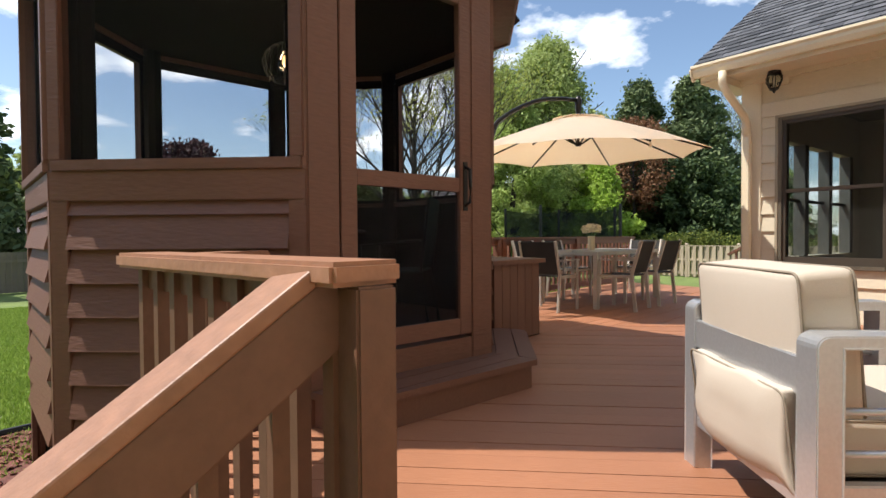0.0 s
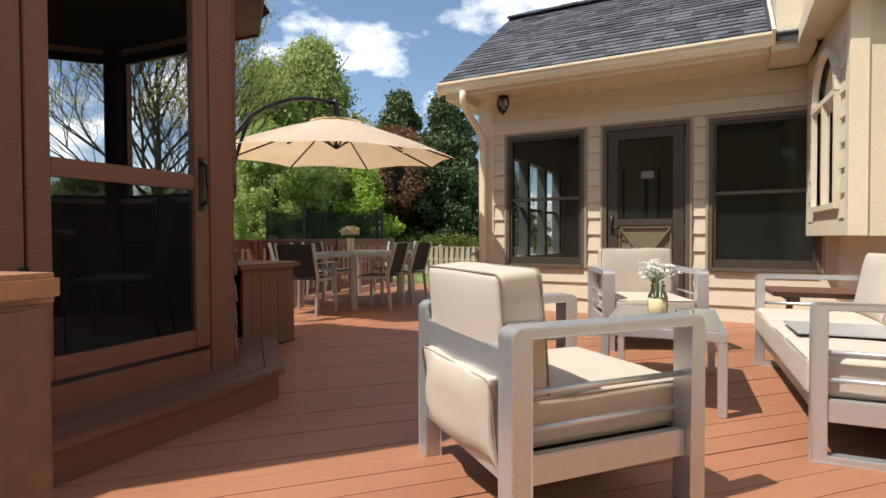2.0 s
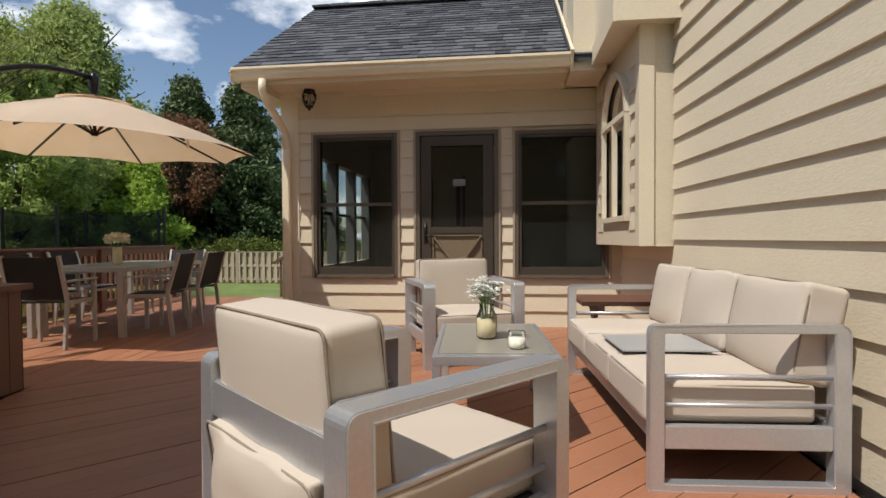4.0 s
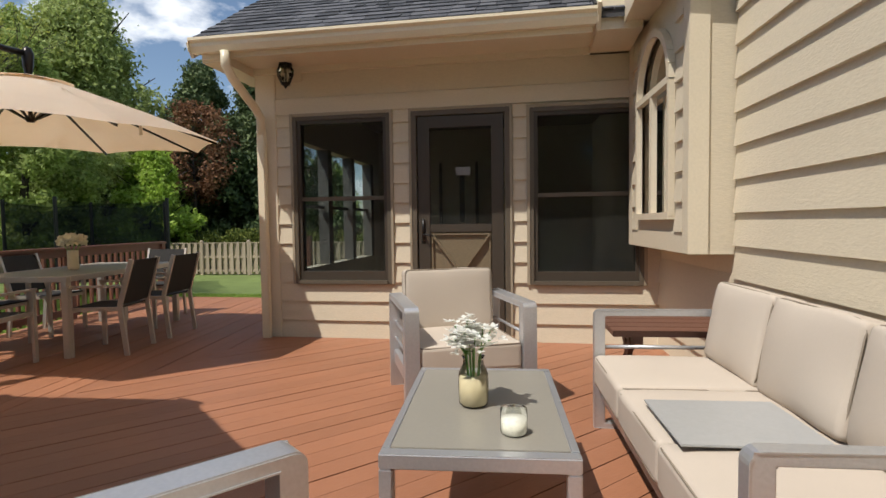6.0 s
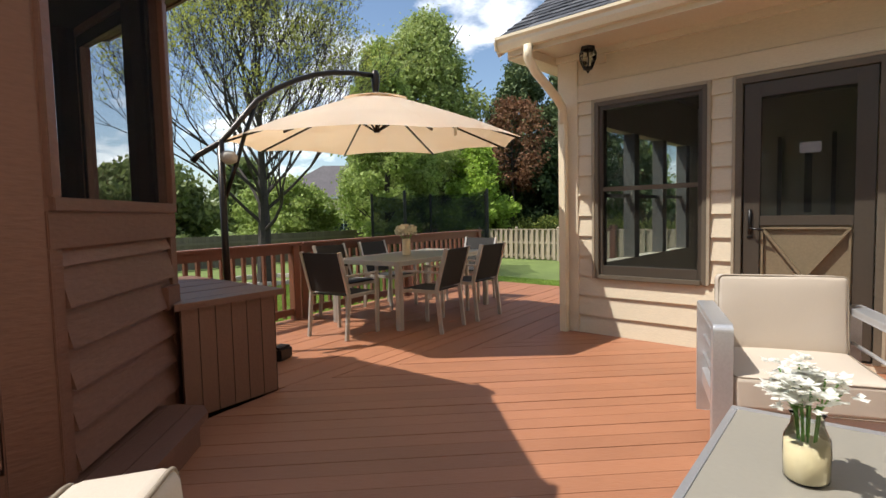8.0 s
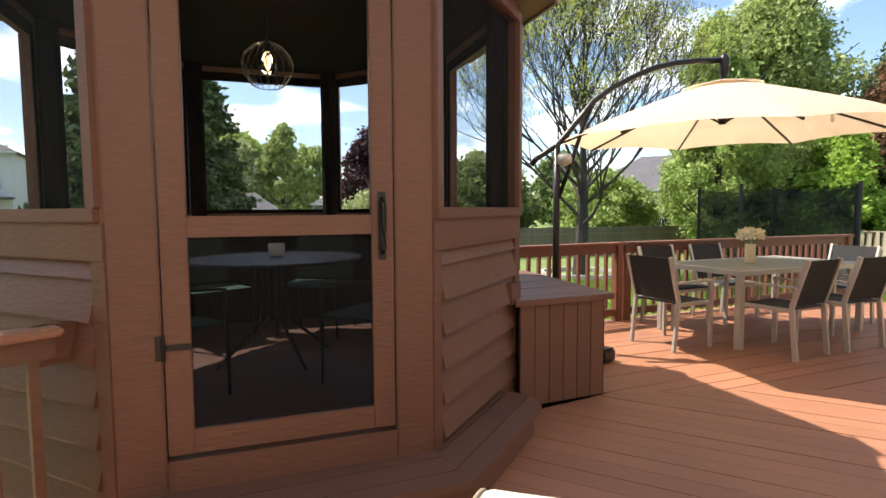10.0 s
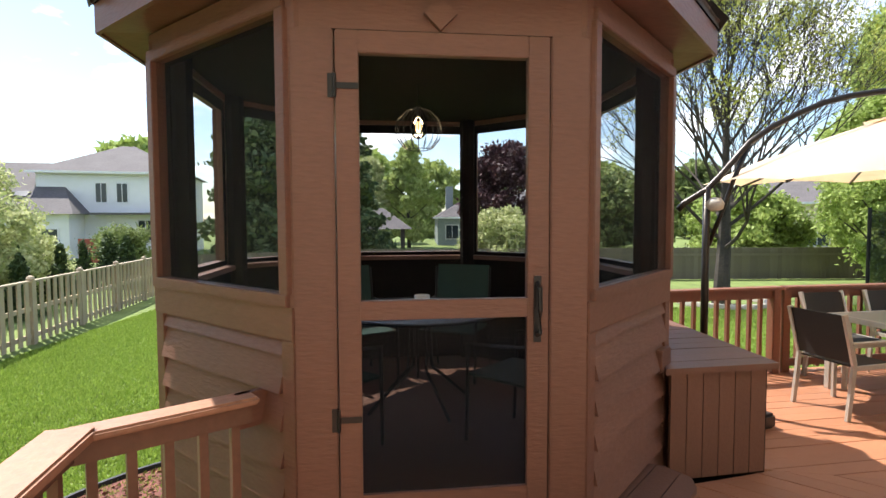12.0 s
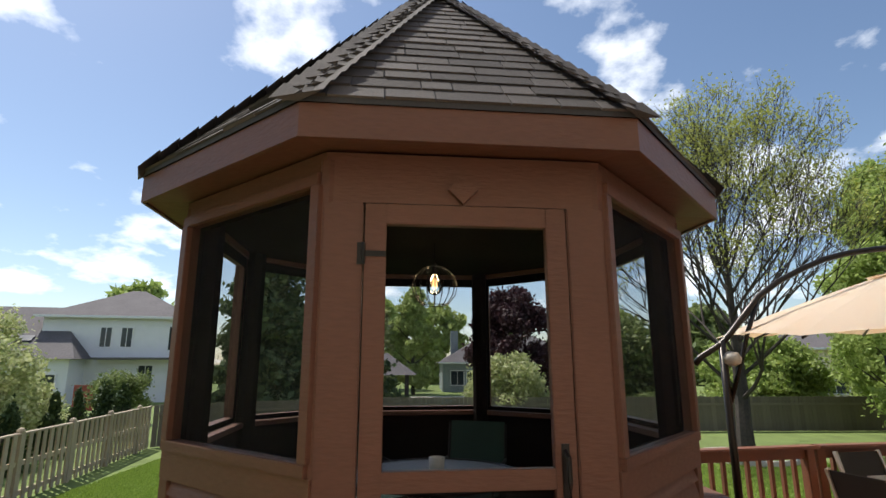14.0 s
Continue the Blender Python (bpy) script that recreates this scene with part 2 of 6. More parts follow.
def beam(bm, a, b, w, h, up=(0, 0, 1)):
    """A straight bar from a to b, w wide and h high, centred on the line."""
    a, b = Vector(a), Vector(b)
    d = b - a
    side = d.cross(Vector(up))
    side = side.normalized() if side.length > 1e-6 else Vector((1, 0, 0))
    u = side.cross(d).normalized()
    vs = []
    for p in (a, b):
        for i, j in ((-1, -1), (1, -1), (1, 1), (-1, 1)):
            vs.append(bm.verts.new(p + side * (i * w / 2) + u * (j * h / 2)))
    for f in ((0, 3, 2, 1), (4, 5, 6, 7), (0, 1, 5, 4), (1, 2, 6, 5), (2, 3, 7, 6), (3, 0, 4, 7)):
        bm.faces.new([vs[i] for i in f])
    return vs


def tube(bm, pts, radius, n=8, closed=False):
    """A round tube along points; radius may be one number or one for each point."""
    pts = [Vector(p) for p in pts]
    rs = radius if isinstance(radius, (list, tuple)) else [radius] * len(pts)
    rings = []
    ref = Vector((0, 0, 1))
    for i, p in enumerate(pts):
        q0 = pts[i - 1] if i or closed else p
        q1 = pts[(i + 1) % len(pts)] if i < len(pts) - 1 or closed else p
        d = (q1 - q0).normalized()
        s = d.cross(ref)
        if s.length < 0.05:
            s = d.cross(Vector((0, 1, 0)))
        s.normalize()
        u = s.cross(d).normalized()
        rings.append([bm.verts.new(p + (s * math.cos(k * 2 * math.pi / n) + u * math.sin(k * 2 * math.pi / n)) * rs[i]) for k in range(n)])
    m = len(rings)
    for i in range(m if closed else m - 1):
        a, b = rings[i], rings[(i + 1) % m]
        for k in range(n):
            bm.faces.new((a[k], a[(k + 1) % n], b[(k + 1) % n], b[k]))
    if not closed:
        bm.faces.new(rings[0][::-1])
        bm.faces.new(rings[-1])


def lathe(bm, prof, n=20, at=(0, 0, 0)):
    """A turned shape from (radius, height) pairs."""
    rings = []
    for r, z in prof:
        rings.append([bm.verts.new((at[0] + r * math.cos(2 * math.pi * k / n), at[1] + r * math.sin(2 * math.pi * k / n), at[2] + z)) for k in range(n)])
    for a, b in zip(rings, rings[1:]):
        for k in range(n):
            bm.faces.new((a[k], a[(k + 1) % n], b[(k + 1) % n], b[k]))
    bm.faces.new(rings[0][::-1])
    bm.faces.new(rings[-1])


def slab(bm, pts, z0, z1):
    """An upright prism over a plan outline."""
    lo = [bm.verts.new((x, y, z0)) for x, y in pts]
    hi = [bm.verts.new((x, y, z1)) for x, y in pts]
    bm.faces.new(lo[::-1])
    bm.faces.new(hi)
    n = len(pts)
    for i in range(n):
        bm.faces.new((lo[i], lo[(i + 1) % n], hi[(i + 1) % n], hi[i]))


def clip(poly, nx, ny, c):
    """The part of a plan outline where nx*x + ny*y <= c."""
    out = []
    for i, p in enumerate(poly):
        q = poly[(i + 1) % len(poly)]
        a, b = nx * p[0] + ny * p[1] - c, nx * q[0] + ny * q[1] - c
        if a <= 0:
            out.append(p)
        if (a < 0 < b) or (b < 0 < a):
            t = a / (a - b)
            out.append((p[0] + t * (q[0] - p[0]), p[1] + t * (q[1] - p[1])))
    return out


def fan(cx, cy, r, a0, a1, n):
    return [(cx + r * math.cos(a0 + (a1 - a0) * i / n), cy + r * math.sin(a0 + (a1 - a0) * i / n)) for i in range(n + 1)]


def boards(parent, outline, angle, width, gap, z0, z1, mat, name="plank", phase=0.0):
    """Deck boards laid at an angle over an outline, each an object."""
    ca, sa = math.cos(radians(angle)), math.sin(radians(angle))
    nx, ny = -sa, ca
    vals = [nx * x + ny * y for x, y in outline]
    c = min(vals) - phase
    while c < max(vals):
        p = clip(clip(outline, nx, ny, c + width - gap), -nx, -ny, -c)
        c += width
        q = []
        for v in p:
            if not q or math.dist(v, q[-1]) > 1e-3:
                q.append(v)
        if len(q) > 1 and math.dist(q[0], q[-1]) < 1e-3:
            q.pop()
        if len(q) < 3:
            continue
        m = pose(q[0][0], q[0][1], 0, 0, 0, angle)
        inv = m.inverted()
        loc = [tuple((inv @ Vector((x, y, 0)))[:2]) for x, y in q]
        bm = bmesh.new()
        slab(bm, loc, z0, z1 + random.uniform(-0.0015, 0.0015))
        ob = part(name, bm, mat, parent)
        ob.matrix_basis = m

# ---- ground ----
GZ = -0.6


def structure(name, bm, mat, label="", smooth=False, bevel=0.0):
    return part(name, bm, mat, None, label, smooth, bevel, "structure")


bm = bmesh.new()
slab(bm, fan(0, 0, 1500, 0, 2 * math.pi * 63 / 64, 63), GZ - 0.3, GZ)
structure("ground", bm, M["lawn"], "mown green lawn reaching the neighbours' gardens")

# ---- house ----
WY = 6.65      # face of the window wall
WX = 2.57      # face of the side wall
LAP = 0.2


def lap(bm, p, q, z, out, h=LAP, th=0.030):
    """One lap board from p to q with its lower edge thrown outward."""
    p, q, o = Vector((*p, 0)), Vector((*q, 0)), Vector((*out, 0))
    v = []
    for a in (p, q):
        for off, zz in ((0.0, z), (th, z), (0.004, z + h + 0.02), (0.0, z + h + 0.02)):
            w = a + o * off
            v.append(bm.verts.new((w.x, w.y, zz)))
    for f in ((0, 1, 2, 3), (7, 6, 5, 4), (0, 4, 5, 1), (1, 5, 6, 2), (2, 6, 7, 3), (3, 7, 4, 0)):
        bm.faces.new([v[i] for i in f])


def cladding(wall, p, q, out, z0, z1, holes, phase=0.0, h=LAP, mat="siding", name="lap_board"):
    """Lap boards along a wall from p to q, cut round the holes (s0, s1, z0, z1)."""
    p, q = Vector(p), Vector(q)
    length = (q - p).length
    u = (q - p).normalized()
    z = z0 - phase
    while z < z1 - 0.01:
        lo, hi = max(z, z0), min(z + h, z1)
        segs = [(0.0, length)]
        for s0, s1, a, b in holes:
            if b > lo + 0.02 and a < hi - 0.02:
                nxt = []
                for x, y in segs:
                    if s0 > x:
                        nxt.append((x, min(y, s0)))
                    if s1 < y:
                        nxt.append((max(x, s1), y))
                    
                segs = [(x, y) for x, y in nxt if y - x > 0.01]
        for x, y in segs:
            bm = bmesh.new()
            lap(bm, p + u * x, p + u * y, lo, out, hi - lo)
            part(name, bm, M[mat], wall)
        z += h


# openings in the window wall: x0, x1, z0, z1
W1 = (-1.13, -0.10, 0.56, 2.28)
DO = (0.12, 1.09, 0.06, 2.28)
W2 = (1.28, 2.33, 0.56, 2.26)

wall_n = structure("wall_window_side", bx(-1.5, -1.13, WY, WY + 0.15, -0.6, 2.9), M["cream"], "cream painted lap-sided house wall")
bm = bmesh.new()
for a, b, c, d in ((-0.10, 0.12, -0.6, 2.9), (1.09, 1.28, -0.6, 2.9), (2.33, 2.75, -0.6, 2.9), (-1.13, -0.10, -0.6, 0.56), (-1.13, -0.10, 2.28, 2.9),
                   (0.12, 1.09, -0.6, 0.06), (0.12, 1.09, 2.28, 2.9), (1.28, 2.33, -0.6, 0.56), (1.28, 2.33, 2.26, 2.9)):
    box(bm, a, b, WY, WY + 0.15, c, d)
part("wall_core", bm, M["cream"], wall_n)
holes = [(a[0] + 1.28, a[1] + 1.34, a[2], a[3] + 0.03) for a in (W1, DO, W2)]
cladding(wall_n, (-1.31, WY), (WX, WY), (0, -1), 0.0, 2.31, holes, phase=0.02)
part("frieze_board", bx(-1.31, WX, WY - 0.030, WY, 2.31, 2.47), M["siding"], wall_n)
part("frieze_board", bx(-1.31, WX, WY - 0.018, WY, 2.475, 2.86), M["siding"], wall_n)
part("corner_board", bx(-1.53, -1.31, WY - 0.035, WY, -0.05, 2.82, 0.004), M["cream"], wall_n)
bm = bmesh.new()
for y0, y1, z0, z1 in ((WY + 0.15, 7.2, -0.6, 2.95), (7.2, 10.0, -0.6, 0.65), (7.2, 10.0, 2.15, 2.95), (10.0, 10.6, -0.6, 2.95)):
    box(bm, -1.5, -1.36, y0, y1, z0, z1)
wall_w = structure("wall_wing_end", bm, M["cream"], "cream end wall of the house wing with three windows")
for k in range(4):
    part("window_post", bx(-1.48, -1.34, 7.2 + k * 0.93 - 0.04, 7.32 + k * 0.93 - 0.02, 0.65, 2.15), M["curtain"], wall_w)
part("window_rail", bx(-1.45, -1.40, 7.2, 10.0, 1.38, 1.42), M["curtain"], wall_w)
structure("wall_wing_back", bx(-1.36, 2.75, 10.5, 10.6, -0.6, 3.0), M["cream"])
structure("wall_room_side", bx(2.60, 2.75, WY + 0.15, 10.5, -0.6, 3.0), M["room"])
structure("room_floor", bx(-1.36, 2.60, WY + 0.15, 10.5, -0.1, 0.05), M["room"])
structure("room_ceiling", bx(-1.36, 2.60, WY + 0.15, 10.5, 2.75, 2.85), M["room"])


def sash_window(name, o, label):
    x0, x1, z0, z1 = o
    w = thing(name, label, "window", (x0, WY, z0), kind="structure")
    W, H = x1 - x0, z1 - z0
    c = 0.04
    for b in ((-0.03, 0, 0, H + 0.03), (W, W + 0.03, 0, H + 0.03), (0, W, H, H + 0.03)):
        part("outer_casing", bx(b[0], b[1], -0.042, 0.0, b[2], b[3], 0.004), M["casing"], w, "pale tan outer strip")
    for n, b in (("casing_side", (0, c, 0, H)), ("casing_side", (W - c, W, 0, H)), ("casing_head", (c, W - c, H - c, H)), ("window_sill", (c, W - c, 0, c))):
        part(n, bx(b[0], b[1], -0.035 if n != "window_sill" else -0.06, 0.05, b[2], b[3], 0.004), M["taupelight"], w)
    f = 0.035
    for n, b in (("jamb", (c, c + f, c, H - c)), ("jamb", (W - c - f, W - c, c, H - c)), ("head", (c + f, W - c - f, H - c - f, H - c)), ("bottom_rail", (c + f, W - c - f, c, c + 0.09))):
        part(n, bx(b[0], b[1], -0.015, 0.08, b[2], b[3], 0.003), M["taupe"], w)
    mid = H * 0.51
    part("meeting_rail", bx(c + f, W - c - f, -0.01, 0.05, mid - 0.02, mid + 0.02, 0.003), M["taupelight"], w, "weathered meeting rail")
    part("pane", bx(c + f, W - c - f, 0.055, 0.060, mid, H - c - f), M["glass"], w).visible_shadow = False
    part("pane", bx(c + f, W - c - f, 0.040, 0.045, c + 0.09, mid), M["glass"], w).visible_shadow = False
    part("insect_screen", bx(c + f, W - c - f, 0.010, 0.012, c + 0.09, H - c - f), M["winscreen"], w)
    return w


sash_window("window_1", W1, "dark double-hung sash window with taupe frame in cream siding")
sash_window("window_2", W2, "dark double-hung sash window with taupe frame near the corner")


def house_door():
    x0, x1, z0, z1 = DO
    d = thing("door_1", "closed taupe storm door with half glass and cross-buck panel", "door", (x0, WY, z0), kind="structure")
    W, H = x1 - x0, z1 - z0
    for b in ((-0.025, 0, 0, H + 0.025), (W, W + 0.025, 0, H + 0.025), (0, W, H, H + 0.025)):
        part("outer_casing", bx(b[0], b[1], -0.046, 0.0, b[2], b[3], 0.004), M["casing"], d, "pale tan outer strip")
    for b in ((0, 0.05, 0, H), (W - 0.05, W, 0, H), (0.05, W - 0.05, H - 0.05, H)):
        part("casing", bx(b[0], b[1], -0.04, 0.06, b[2], b[3], 0.004), M["taupelight"], d)
    a, b = 0.06, W - 0.06
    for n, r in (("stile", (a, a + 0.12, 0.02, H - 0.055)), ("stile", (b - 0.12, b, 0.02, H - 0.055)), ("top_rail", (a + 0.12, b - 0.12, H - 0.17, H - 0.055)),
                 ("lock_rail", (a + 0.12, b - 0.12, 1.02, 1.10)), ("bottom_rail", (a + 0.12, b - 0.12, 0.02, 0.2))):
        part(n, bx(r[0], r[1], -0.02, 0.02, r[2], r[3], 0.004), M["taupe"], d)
    part("kick_panel", bx(a + 0.12, b - 0.12, -0.004, 0.01, 0.2, 1.02), M["door"], d, "tan lower panel")
    bm = bmesh.new()
    l, r, lo, hi = a + 0.14, b - 0.14, 0.22, 1.0
    for p, q in (((l, hi), (r, lo)), ((l, lo), (r, hi))):
        beam(bm, (p[0], -0.012, p[1]), (q[0], -0.012, q[1]), 0.02, 0.06, (0, 1, 0))
    for p, q in (((l, hi), (r, hi)), ((l, lo), (r, lo)), ((l, lo), (l, hi)), ((r, lo), (r, hi))):
        beam(bm, (p[0], -0.008, p[1]), (q[0], -0.008, q[1]), 0.015, 0.035, (0, 1, 0))
    part("cross_buck", bm, M["door"], d, "tan cross-shaped moulding")
    part("pane", bx(a + 0.12, b - 0.12, 0.0, 0.005, 1.10, H - 0.17), M["glass"], d).visible_shadow = False
    part("insect_screen", bx(a + 0.12, b - 0.12, -0.012, -0.010, 1.10, H - 0.17), M["winscreen"], d)
    part("paper_note", bx(0.44, 0.58, -0.004, -0.002, 1.58, 1.66), M["paper"], d, "small white paper note")
    part("light_strip", bx(0.47, 0.52, 0.03, 0.035, 1.12, 1.58), M["curtain"], d, "pale strip behind the glass")
    bm = bmesh.new()
    tube(bm, [(a + 0.05, -0.03, 0.95), (a + 0.05, -0.03, 1.15)], 0.014)
    tube(bm, [(a + 0.05, -0.03, 1.0), (a + 0.06, -0.07, 1.0), (a + 0.16, -0.08, 0.985)], 0.009)
    part("door_handle", bm, M["black"], d, "black lever handle", smooth=True)
    bm = bmesh.new()
    lathe(bm, [(0.03, 0), (0.03, 0.015)], 12, (a + 0.05, 0, 0.92))
    part("lock_plate", bm, M["black"], d)


house_door()

# things dimly seen inside the room
rw = thing("room_window", "bright window on the far side of the dim room", "window", (-0.9, 10.48, 0.7), kind="structure")
for i in range(3):
    part("frame", bx(i * 0.62, i * 0.62 + 0.05, -0.03, 0, 0, 1.5), M["curtain"], rw)
# gutter, fascia, soffit and the wing's roof
GY, GE = 5.95, 2.89


def eaves():
    e = thing("eaves", "cream eaves with gutter over the window wall", "eaves", (0, 0, 0), kind="structure")
    part("soffit", bx(-1.72, 2.66, GY + 0.06, WY, 2.78, 2.82), M["cream"], e)
    part("fascia", bx(-1.72, 1.80, GY + 0.06, GY + 0.09, 2.72, 2.88), M["cream"], e)
    part("cornice", bx(-1.53, 2.66, WY - 0.07, WY - 0.02, 2.72, 2.78), M["cream"], e)
    part("eave_return", bx(-1.74, -1.53, GY + 0.09, WY + 0.3, 2.70, 2.78), M["cream"], e)


eaves()


def gutter():
    g = thing("gutter", "cream metal gutter with a downspout at the corner", "gutter", (-1.78, GY, 2.765))
    prof = [(0.06, 0.0), (0.0, 0.0), (-0.03, 0.05), (-0.03, 0.08), (-0.06, 0.10), (-0.06, 0.125), (-0.05, 0.125), (-0.05, 0.105), (-0.02, 0.085), (-0.02, 0.05), (0.005, 0.01), (0.06, 0.01)]
    bm = bmesh.new()
    L = 3.61
    a = [bm.verts.new((0, y, z)) for y, z in prof]
    b = [bm.verts.new((L, y, z)) for y, z in prof]
    n = len(prof)
    for i in range(n):
        bm.faces.new((a[i], a[(i + 1) % n], b[(i + 1) % n], b[i]))
    part("trough", bm, M["gutter"], g)
    part("end_cap", bx(-0.004, 0, -0.06, 0.06, 0, 0.125), M["gutter"], g)
    part("end_cap", bx(L, L + 0.004, -0.06, 0.06, 0, 0.125), M["gutter"], g)
    bm = bmesh.new()
    tube(bm, [(0.33, 0, 0.0), (0.33, 0.0, -0.12), (0.335, 0.10, -0.22), (0.34, 0.5, -0.42), (0.34, 0.60, -0.50), (0.34, 0.61, -0.66)], 0.042, 10)
    part("elbow", bm, M["gutter"], g, smooth=True)
    part("downspout", bx(0.30, 0.38, 0.575, 0.645, -2.8, -0.62, 0.01), M["gutter"], g)


gutter()
RS = 0.67


def shingles(bm, o, u, v, n, width, length, exposure=0.14, tab=0.3, th=0.012, edge=None):
    """Rows of shingle tabs over a roof plane from its lower corner o, along u and up v."""
    o, u, v, n = Vector(o), Vector(u), Vector(v), Vector(n)
    r, row = 0.0, 0
    while r < length:
        s = -random.uniform(0, tab)
        while s < width:
            w = tab * random.uniform(0.35, 1.1)
            lo, hi = (0, width) if edge is None else edge(r)
            a, b = max(s, lo), min(s + w - 0.006, hi)
            if b - a > 0.03:
                e = min(r + exposure + 0.02, length)
                lift = th * random.uniform(0.9, 1.5)
                vs = []
                for x, y, z in ((a, r, 0), (b, r, 0), (b, e, 0), (a, e, 0), (a, r, lift), (b, r, lift), (b, e, 0.003), (a, e, 0.003)):
                    vs.append(bm.verts.new(o + u * x + v * y + n * z))
                for f in ((4, 5, 6, 7), (0, 1, 5, 4), (1, 2, 6, 5), (3, 0, 4, 7)):
                    bm.faces.new([vs[i] for i in f])
            s += w
        r += exposure
        row += 1


def wing_roof():
    r = thing("roof_wing", "dark grey asphalt shingle roof over the wing", "roof", (0, 0, 0), kind="structure")
    ry = 8.6
    rz = GE + (ry - GY) * RS
    c = math.hypot(1, RS)
    v, n = Vector((0, 1, RS)) / c, Vector((0, -RS, 1)) / c
    bm = bmesh.new()
    for y0, z0, y1, z1 in ((GY - 0.02, GE - 0.03, ry, rz - 0.02), (ry, rz - 0.02, 2 * ry - GY, GE - 0.03)):
        vs = [bm.verts.new((x, y, z + dz)) for dz in (-0.06, 0) for x, y, z in ((-1.80, y0, z0), (2.6, y0, z0), (2.6, y1, z1), (-1.80, y1, z1))]
        for f in ((0, 3, 2, 1), (4, 5, 6, 7), (0, 1, 5, 4), (1, 2, 6, 5), (2, 3, 7, 6), (3, 0, 4, 7)):
            bm.faces.new([vs[i] for i in f])
    part("roof_deck", bm, M["roofbase"], r)
    bm = bmesh.new()
    shingles(bm, (-1.82, GY - 0.03, GE - 0.03), (1, 0, 0), v, n, 4.3, (ry - GY) * c + 0.03, tab=0.24)
    part("shingle", bm, M["shingle"], r, kind="stuff")
    bm = bmesh.new()
    for i in range(15):
        box(bm, -1.82 + i * 0.3, -1.53 + i * 0.3, ry - 0.14, ry + 0.14, rz - 0.03, rz + 0.0 + 0.006 * (i % 2))
    part("ridge_cap", bm, M["shingle"], r)
    part("rake_board", bm_beam((-1.80, GY, GE - 0.10), (-1.80, ry, rz - 0.10), 0.03, 0.14), M["cream"], r)
    bm = bmesh.new()
    v3 = [bm.verts.new(p) for p in ((-1.5, GY + 0.7, 2.9), (-1.5, 2 * ry - GY - 0.7, 2.9), (-1.5, ry, rz - 0.1), (-1.36, GY + 0.7, 2.9), (-1.36, 2 * ry - GY - 0.7, 2.9), (-1.36, ry, rz - 0.1))]
    for f in ((0, 2, 1), (3, 4, 5), (0, 1, 4, 3), (1, 2, 5, 4), (2, 0, 3, 5)):
        bm.faces.new([v3[i] for i in f])
    part("gable", bm, M["cream"], r)


def bm_beam(a, b, w, h, up=(0, 0, 1)):
    bm = bmesh.new()
    beam(bm, a, b, w, h, up)
    return bm


wing_roof()

# side wall of the main house with its bay
WALL_TURN = Matrix.Translation((WX, 5.0, 0)) @ pose(0, 0, 0, 0, 0, 3.2) @ Matrix.Translation((-WX, -5.0, 0))
wall_s = structure("wall_side", bx(WX, WX + 0.2, -4.0, WY + 4, -0.6, 6.0), M["cream"], "tall cream lap-sided wall beside the sofa")
BX, BY, BZ, BT = 2.30, 5.00, 0.97, 2.78
cladding(wall_s, (WX, WY), (WX, -2.0), (-1, 0), 0.0, 4.6, [(0.0, WY - BY, BZ, BT + 0.1)], phase=0.02, h=0.205)

wall_s.matrix_basis = WALL_TURN


